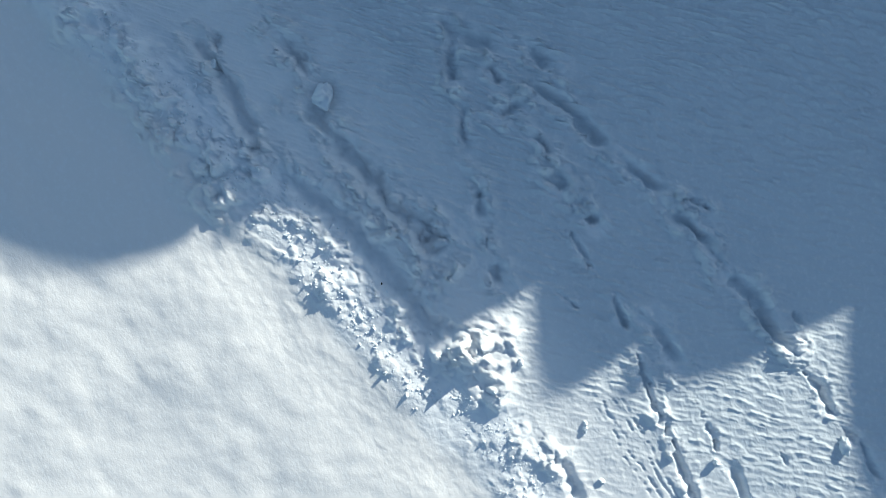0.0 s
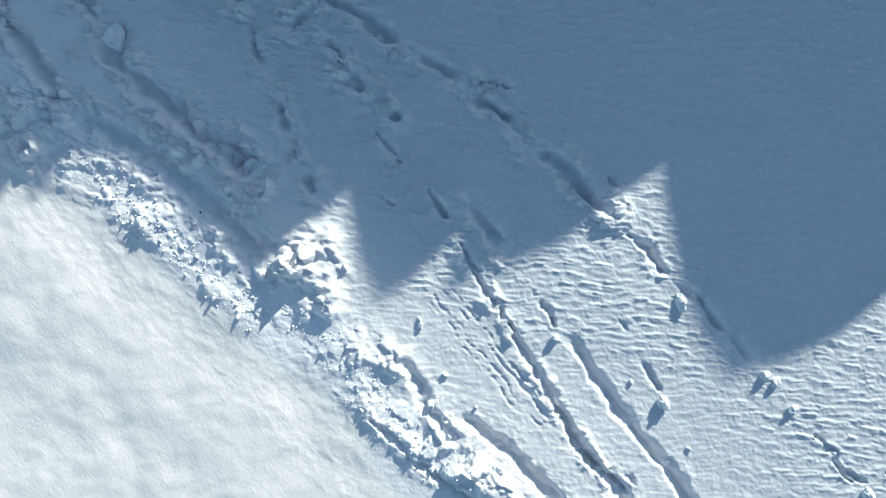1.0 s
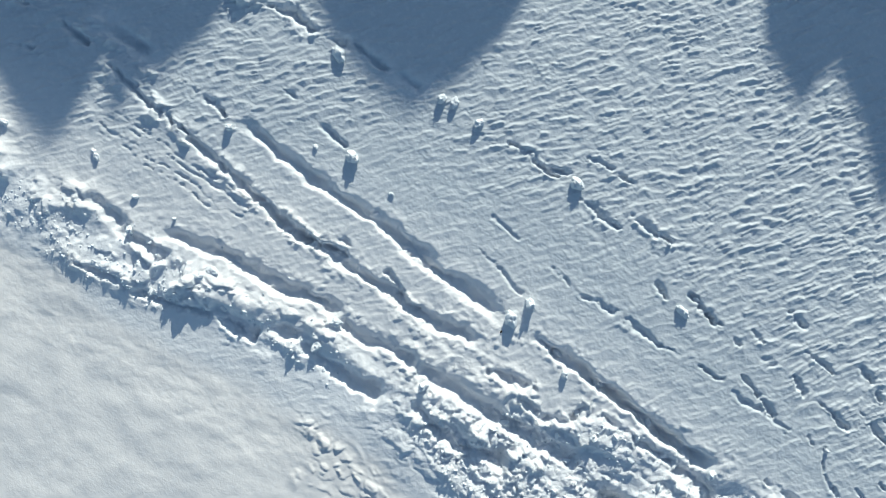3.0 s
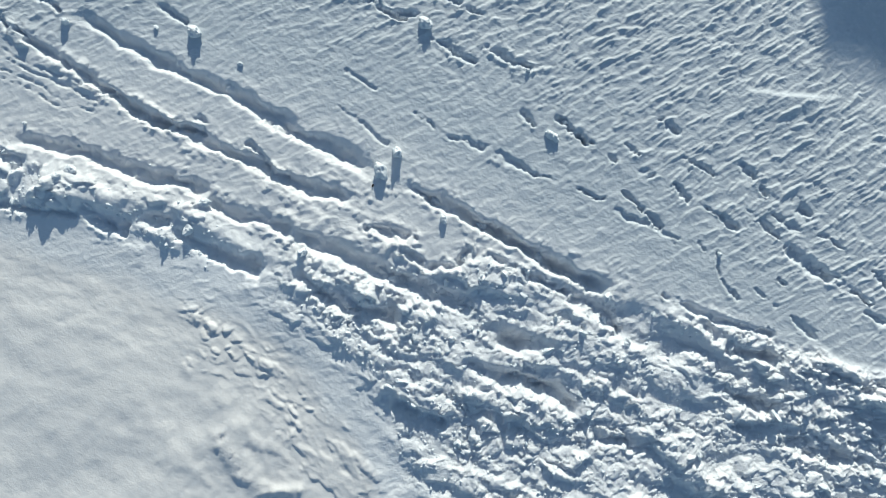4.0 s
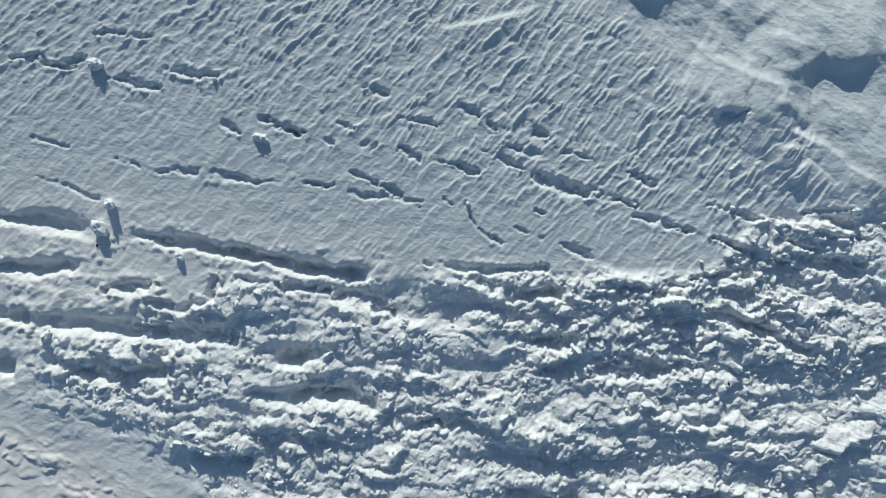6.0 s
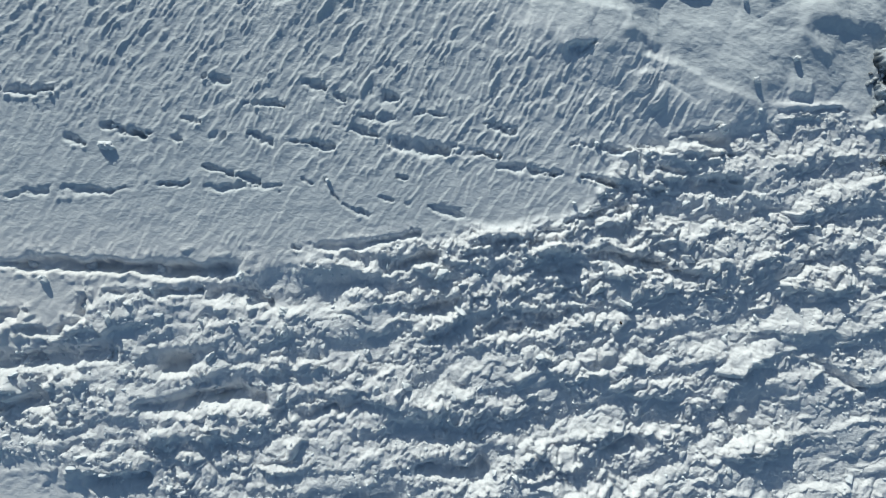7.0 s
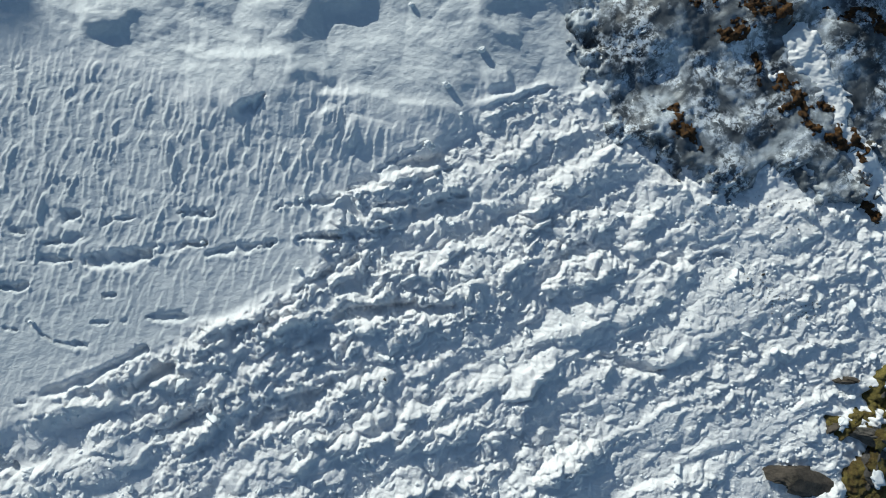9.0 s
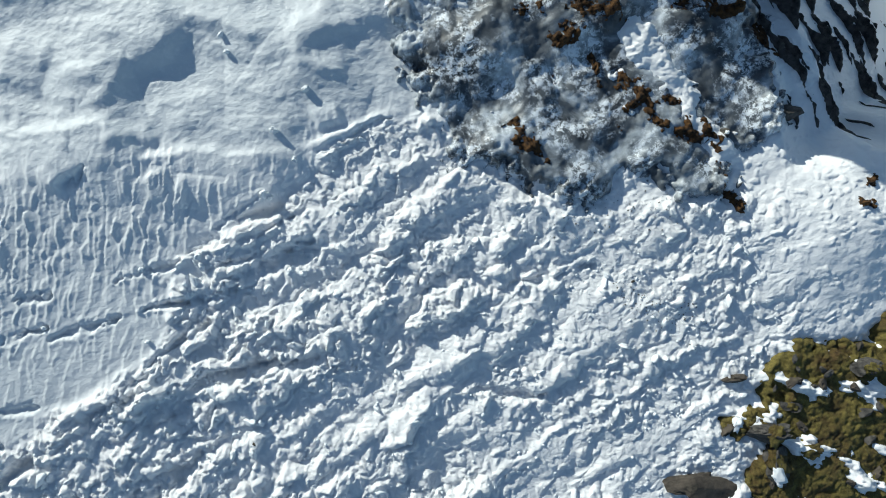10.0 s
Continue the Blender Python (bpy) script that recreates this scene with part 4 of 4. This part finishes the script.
rng = random.Random(7)


def broken_place():
    """A place on the rubble or the broken snow."""
    while True:
        x = rng.uniform(-32, 35.0)
        if x < 1 and rng.random() < 0.40:
            continue
        low, top = float(bank_edge(x)), float(debris_edge(x))
        if x < 2:
            y = low + rng.gauss(1.0, 0.8)
        else:
            y = rng.uniform(max(low, -12), top)
        c = int(np.clip(np.searchsorted(gx, x), 1, len(gx) - 1))
        if not y_low[c] < y < y_top[c]:
            continue
        r = int(np.clip(np.searchsorted(Y_GRID[c], y), 1, SHAPE[1] - 1))
        if ROUGH.reshape(SHAPE)[c, r] > (0.75 if x > -2 else 0.3):
            return x, y


for n in range(290):
    x, y = broken_place()
    size = rng.uniform(0.10, 0.28) if x < 3 else rng.uniform(0.20, 0.45)
    ob = new("snow_chunk", CHUNK_MESHES[n % 6])
    ob.matrix_world = Matrix.LocRotScale((x, y, height(x, y) - 0.06 * size), Euler((rng.uniform(0, 6), rng.uniform(0, 6), rng.uniform(0, 6))),
                                         (size, size * rng.uniform(0.6, 0.9), size * rng.uniform(0.5, 0.8)))
    tagged(ob, "broken chunk of white snow in the slide debris", "snow chunk", group="snow chunks")


def crumbs(count):
    """The small crumbs that nobody could count, as one mesh."""
    base = bmesh.new()
    bmesh.ops.create_icosphere(base, subdivisions=1, radius=0.5)
    co = np.array([v.co for v in base.verts])
    tri = np.array([[v.index for v in f.verts] for f in base.faces])
    base.free()
    verts, faces = [], []
    for n in range(count):
        x, y = broken_place()
        size = 0.04 + 0.10 * rng.random() ** 2
        turn = np.array(Euler((rng.uniform(0, 6), rng.uniform(0, 6), rng.uniform(0, 6))).to_matrix())
        shape = co * (1 + 0.5 * (np.random.rand(len(co), 1) - 0.5)) * (size, size * rng.uniform(0.6, 1), size * rng.uniform(0.5, 0.9))
        verts.append(shape @ turn.T + (x, y, height(x, y) + 0.05 * size))
        faces.append(tri + n * len(co))
    me = bpy.data.meshes.new("snow_crumbs")
    me.from_pydata(np.concatenate(verts), [], np.concatenate(faces).tolist())
    me.materials.append(BALL_SNOW)
    me.polygons.foreach_set("use_smooth", np.ones(len(me.polygons), bool))
    return tagged(new("snow_crumbs", me), "small white snow crumbs strewn over the debris", "snow crumbs", kind="stuff")


crumbs(4000)


# ---- iced rock at the north-eastern end ----
def local_sheet(name, x0, x1, y0, y1, pitch, lift, mat):
    xs, ys = np.arange(x0, x1, pitch), np.arange(y0, y1, pitch)
    px, py = np.repeat(xs, len(ys)), np.tile(ys, len(xs))
    return sheet(name, px, py, large_shape(px, py) + lift(px, py), (len(xs), len(ys)), mat)


def ice_lift(x, y):
    w = inside(x, y, ICE_ZONE) + 0.9 * fbm(x, y, 1.2, 5, 161, 0.65) + 0.5 * fbm(x, y, 0.25, 3, 160, 0.6)
    lumps = 0.13 + 0.26 * fbm(x, y, 1.5, 2, 163) + 0.12 * clods(x + 0.3 * fbm(x, y, 0.8, 2, 162), y, 1.0, 164) + 0.10 * fbm(x, y, 0.5, 5, 165, 0.6) + 0.05 * clods(x, y, 0.3, 167) * step(0, 0.3, fbm(x, y, 0.9, 2, 168))
    return -0.45 + 0.50 * step(-0.9, 0.7, w) + lumps * step(-0.3, 0.6, w)


tagged(local_sheet("iced_rock", 26.5, 37.3, -1.2, 10.2, 0.05, ice_lift, ICE), "dark rock glazed with grey ice and white frost", "iced rock", kind="structure")


def rib_lift(x, y):
    w = step(35.8, 36.8, x + 0.3 * fbm(x, y, 1, 2, 171)) * step(-0.8, 0.5, y - 0.5 * np.clip(38.4 - x, 0, 2))
    lean = x + 0.18 * y
    band = fbm(lean + 0.15 * fbm(x, y, 0.8, 2, 172), y * 0.16, 0.24, 3, 173, 0.55) + 0.30 * fbm(lean, y, 0.5, 4, 175, 0.65)
    return -0.5 + w * (0.34 + 0.82 * band)


tagged(local_sheet("rock_ribs", 35.4, 44.0, -2.5, 9.0, 0.055, rib_lift, ROCK), "dark rock ribs between snow-filled gullies", "rock ribs", kind="structure")


def shade_knoll():
    """An unseen rock head added to the north to cast shade on the gullies."""
    def lift(x, y):
        r = np.hypot((x - 37.2) / 6.2, (y - 10.6) / 2.0) * (1 + 0.15 * fbm(x, y, 1.5, 3, 191))
        high = 1 - step(0.6, 1.0, r)
        return (5.0 + 0.5 * fbm(x, y, 1.0, 3, 193) - large_shape(x, y)) * high - 1.0 * (1 - high)
    return tagged(local_sheet("shade_knoll", 30.5, 44.0, 8.2, 13.0, 0.15, lift, ROCK), "unseen rock head added to shade the snow gullies", "rock", kind="structure")


shade_knoll()


def ice_top(x, y):
    px, py = np.array([x]), np.array([y])
    return max(height(x, y), float((large_shape(px, py) + ice_lift(px, py))[0]))


def moss_patch(n, x, y, size, turn, label):
    """A ragged mat that swells from between ice and stones."""
    k = 34
    u, v = np.meshgrid(np.linspace(-0.62, 0.62, k), np.linspace(-0.62, 0.62, k), indexing="ij")
    size *= 1.25
    u, v = u.ravel() * size, v.ravel() * size * 0.5
    px, py = x + u * math.cos(turn) - v * math.sin(turn), y + u * math.sin(turn) + v * math.cos(turn)
    under = np.maximum(np.array([height(a, b) for a, b in zip(px, py)]), large_shape(px, py) + ice_lift(px, py))
    r = np.hypot(u / (0.5 * size), v / (0.20 * size))
    ob = sheet("moss_patch", px, py, under + 0.10 * (0.75 - r) + 0.24 * fbm(px, py, 0.26, 5, 201, 0.68), (k, k), MOSS_BROWN)
    tagged(ob, label, "moss", group="moss patches")


for n, (x, y, size, turn) in enumerate([(31.36, 5.25, 1.05, 0.5), (32.3, 5.6, 0.9, -0.6), (30.82, 6.3, 0.55, -0.2), (31.93, 4.25, 0.6, 1.3), (32.72, 3.4, 1.0, -1.2), (32.2, 3.0, 0.55, 0.9),
                                        (29.66, 3.2, 0.95, -1.35), (33.36, 2.94, 0.4, -0.7), (33.0, 2.4, 0.6, -1.0), (33.64, 1.85, 0.75, -1.1), (34.0, 1.85, 0.8, -1.3), (34.01, 0.05, 0.7, -0.9),
                                        (34.37, 5.1, 0.8, -0.3), (35.2, 4.6, 0.9, -1.0), (35.74, 4.4, 0.7, 0.3), (32.9, 5.5, 0.6, -1.2), (31.8, 5.5, 0.5, -0.8), (33.9, 0.9, 0.4, -1.2), (36.4, 3.6, 0.9, -1.3)]):
    moss_patch(n, x, y, size, turn, "rusty brown moss on the iced rock")
for n, (x, y, size, turn) in enumerate([(37.3, -0.9, 0.4, 0.1), (36.9, -1.3, 0.4, 2.6)]):
    moss_patch(n + 30, x, y, size, turn, "brown moss showing through thin snow")


# ---- mossy ground at the south-eastern end ----
def moss_lift(x, y):
    w = inside(x, y, MOSS_ZONE) + 0.9 * fbm(x, y, 0.9, 4, 181, 0.6)
    humps = 0.10 * clods(x + 0.3 * fbm(x, y, 0.4, 3, 182), y + 0.3 * fbm(x, y, 0.4, 3, 184), 0.8, 183) + 0.09 * fbm(x, y, 0.5, 5, 187, 0.6) + 0.05 * fbm(x, y, 0.12, 3, 186, 0.7)
    return -0.5 + 0.50 * step(-0.4, 0.3, w) + humps * step(-0.4, 0.3, w)


tagged(local_sheet("moss", 28.5, 41.0, -10.5, -3.0, 0.034, moss_lift, MOSS_GREEN), "olive and brown moss hummocks with snow between them", "moss", kind="stuff")


def on_top(name, ob, n, share, mat, label):
    """A flat growth or cap on a stone's upper side, as a part of it."""
    m = ob.matrix_world
    spots = sorted((m @ v.co for v in ob.data.vertices), key=lambda c: c.z)
    at = spots[-1 - 7 * (n % 5)]
    size = max(ob.scale.x, ob.scale.y) * share
    cap = new(name, mesh_of(name, blob(n + 211, 3, 0.9, 1.0), mat))
    cap.matrix_world = Matrix.LocRotScale((at.x, at.y, at.z - 0.02), Euler((0, 0, n * 1.3)), (size, size * 0.7, 0.12))
    cap.parent = ob
    cap.matrix_parent_inverse = m.inverted()
    tagged(cap, label)


def rock(n, x, y, long, wide, high, turn, mat, label, tilt=0.15):
    ob = new("rock", mesh_of("rock", blob(n + 111, 4, 0.55, 1.0, 0.60), mat, False))
    ob.matrix_world = Matrix.LocRotScale((x, y, height(x, y) + 0.10 * high), Euler((tilt * math.sin(n), tilt * math.cos(n), turn)), (long * 1.2, wide * 1.2, high * 1.5))
    tagged(ob, label, "rock", group="rocks")
    bpy.context.view_layer.update()
    return ob


for n, (x, y, long, wide, high, turn, brown) in enumerate([(30.75, -6.7, 1.9, 0.8, 0.5, -0.60, 1), (31.9, -5.45, 0.8, 0.4, 0.4, 0.1, 1), (32.45, -4.33, 0.55, 0.2, 0.3, 0.0, 1),
                                                           (32.65, -5.85, 0.9, 0.45, 0.5, -0.1, 0), (32.6, -6.9, 1.1, 0.9, 0.6, 0.5, 0), (34.4, -6.7, 0.7, 0.45, 0.45, -0.6, 0),
                                                           (34.5, -7.3, 0.4, 0.3, 0.3, 0.4, 0), (35.6, -5.2, 0.7, 0.35, 0.4, 0.2, 0), (36.1, -6.2, 0.6, 0.4, 0.4, 1.1, 0),
                                                           (33.6, -5.6, 0.45, 0.3, 0.35, 0.4, 0), (35.0, -8.1, 0.5, 0.35, 0.3, 0.2, 1), (33.2, -7.7, 0.5, 0.4, 0.3, 0.9, 1),
                                                           (34.3, 3.96, 0.4, 0.2, 0.35, 0.5, 0), (35.5, 3.3, 0.45, 0.3, 0.4, 1.2, 0), (36.26, 1.5, 0.55, 0.45, 0.5, 0.4, 0), (34.47, 1.64, 0.3, 0.25, 0.3, 0.2, 0)]):
    ob = rock(n, x, y, long, wide, high, turn, BROWN_ROCK if brown else ROCK, "angular brown stone half buried in snow" if brown else "angular dark grey stone among moss")
    if n in (3, 4, 5, 7, 8, 9):
        on_top("moss_cover", ob, n, 0.45, MOSS_GREEN, "olive moss on the stone")
    if n in (1, 4, 6, 13, 15):
        on_top("snow_cap", ob, n + 2, 0.35, BALL_SNOW, "patch of white snow on the stone")
for n, (x, y, long, wide, high, turn) in enumerate([(0.6, -15.3, 0.8, 0.55, 0.5, 0.4), (1.75, -14.95, 0.75, 0.6, 0.55, 0.2), (2.4, -14.75, 0.6, 0.5, 0.5, 1.0), (2.95, -14.3, 0.45, 0.4, 0.45, 0.6),
                                                    (1.35, -14.6, 0.3, 0.25, 0.3, 0.3)]):
    rock(n + 20, x, y, long, wide, high, turn, BROWN_ROCK, "brown boulder in a scoured snow hollow")
rock(34, -11.75, -15.1, 1.25, 0.75, 0.45, 1.15, BROWN_ROCK, "dark brown boulder showing through smooth snow")
rock(32, -12.15, -15.3, 0.5, 0.35, 0.4, 0.2, ROCK, "dark stone beside a boulder in smooth snow")


# ---- cushions and small stones in the moss ----
CUSHIONS = [mesh_of("moss_cushion", blob(k + 141, 4, 0.7, 1.0), MOSS_GREEN) for k in range(4)]
STONES = [mesh_of("small_stone", blob(k + 161, 3, 0.5, 1.0, 0.6), ROCK if k % 2 else BROWN_ROCK, False) for k in range(4)]
rng = random.Random(11)


def mossy_place():
    while True:
        x, y = rng.uniform(31.2, 37.5), rng.uniform(-9.2, -3.8)
        if float(inside(np.array([x]), np.array([y]), MOSS_ZONE)[0]) > 0.25:
            return x, y


def moss_top(x, y):
    px, py = np.array([x]), np.array([y])
    return max(height(x, y), float((large_shape(px, py) + moss_lift(px, py))[0]))


for n in range(26):
    x, y = mossy_place()
    size = rng.uniform(0.2, 0.5)
    ob = new("moss_cushion", CUSHIONS[n % 4])
    ob.matrix_world = Matrix.LocRotScale((x, y, moss_top(x, y) - 0.02), Euler((0, 0, rng.uniform(0, 6))), (size, size * rng.uniform(0.5, 0.8), size * 0.22))
    tagged(ob, "rounded olive moss cushion", "moss cushion", group="moss cushions")
for n in range(40):
    x, y = mossy_place()
    size = rng.uniform(0.12, 0.34)
    ob = new("small_stone", STONES[n % 4])
    ob.matrix_world = Matrix.LocRotScale((x, y, moss_top(x, y) + 0.03), Euler((0.3, 0.2, rng.uniform(0, 6))), (size * 1.3, size * 0.8, size * 0.7))
    tagged(ob, "small angular stone lying in the moss", "stone", group="small stones")
for x, y in ((-19.97, -8.10), (1.3, -0.75), (20.5, -1.2), (30.9, -1.0)):
    ob = new("pebble", STONES[0])
    ob.matrix_world = Matrix.LocRotScale((x, y, height(x, y) + 0.02), Euler((0, 0, x)), (0.10, 0.08, 0.07))
    tagged(ob, "tiny dark pebble lying on the snow", "pebble", group="pebbles")


def grit(count):
    """Fine dark grit blown off the iced rock, as one mesh."""
    base = bmesh.new()
    bmesh.ops.create_icosphere(base, subdivisions=1, radius=0.5)
    co = np.array([v.co for v in base.verts])
    tri = np.array([[v.index for v in f.verts] for f in base.faces])
    base.free()
    verts, faces = [], []
    for n in range(count):
        along, off = rng.random(), rng.gauss(0, 0.35)
        x, y = (30.4 + 1.9 * along, -1.3 - 1.3 * along + off) if n % 2 else (29.2 + 4.0 * along, 1.3 - 0.9 * along + off)
        size = 0.014 + 0.04 * rng.random() ** 3
        verts.append(co * (size, size * 0.8, size * 0.5) + (x, y, height(x, y) + 0.01))
        faces.append(tri + n * len(co))
    me = bpy.data.meshes.new("grit")
    me.from_pydata(np.concatenate(verts), [], np.concatenate(faces).tolist())
    me.materials.append(ROCK)
    return tagged(new("grit", me), "dark grit strewn thinly over the snow", "grit", kind="stuff")


grit(420)
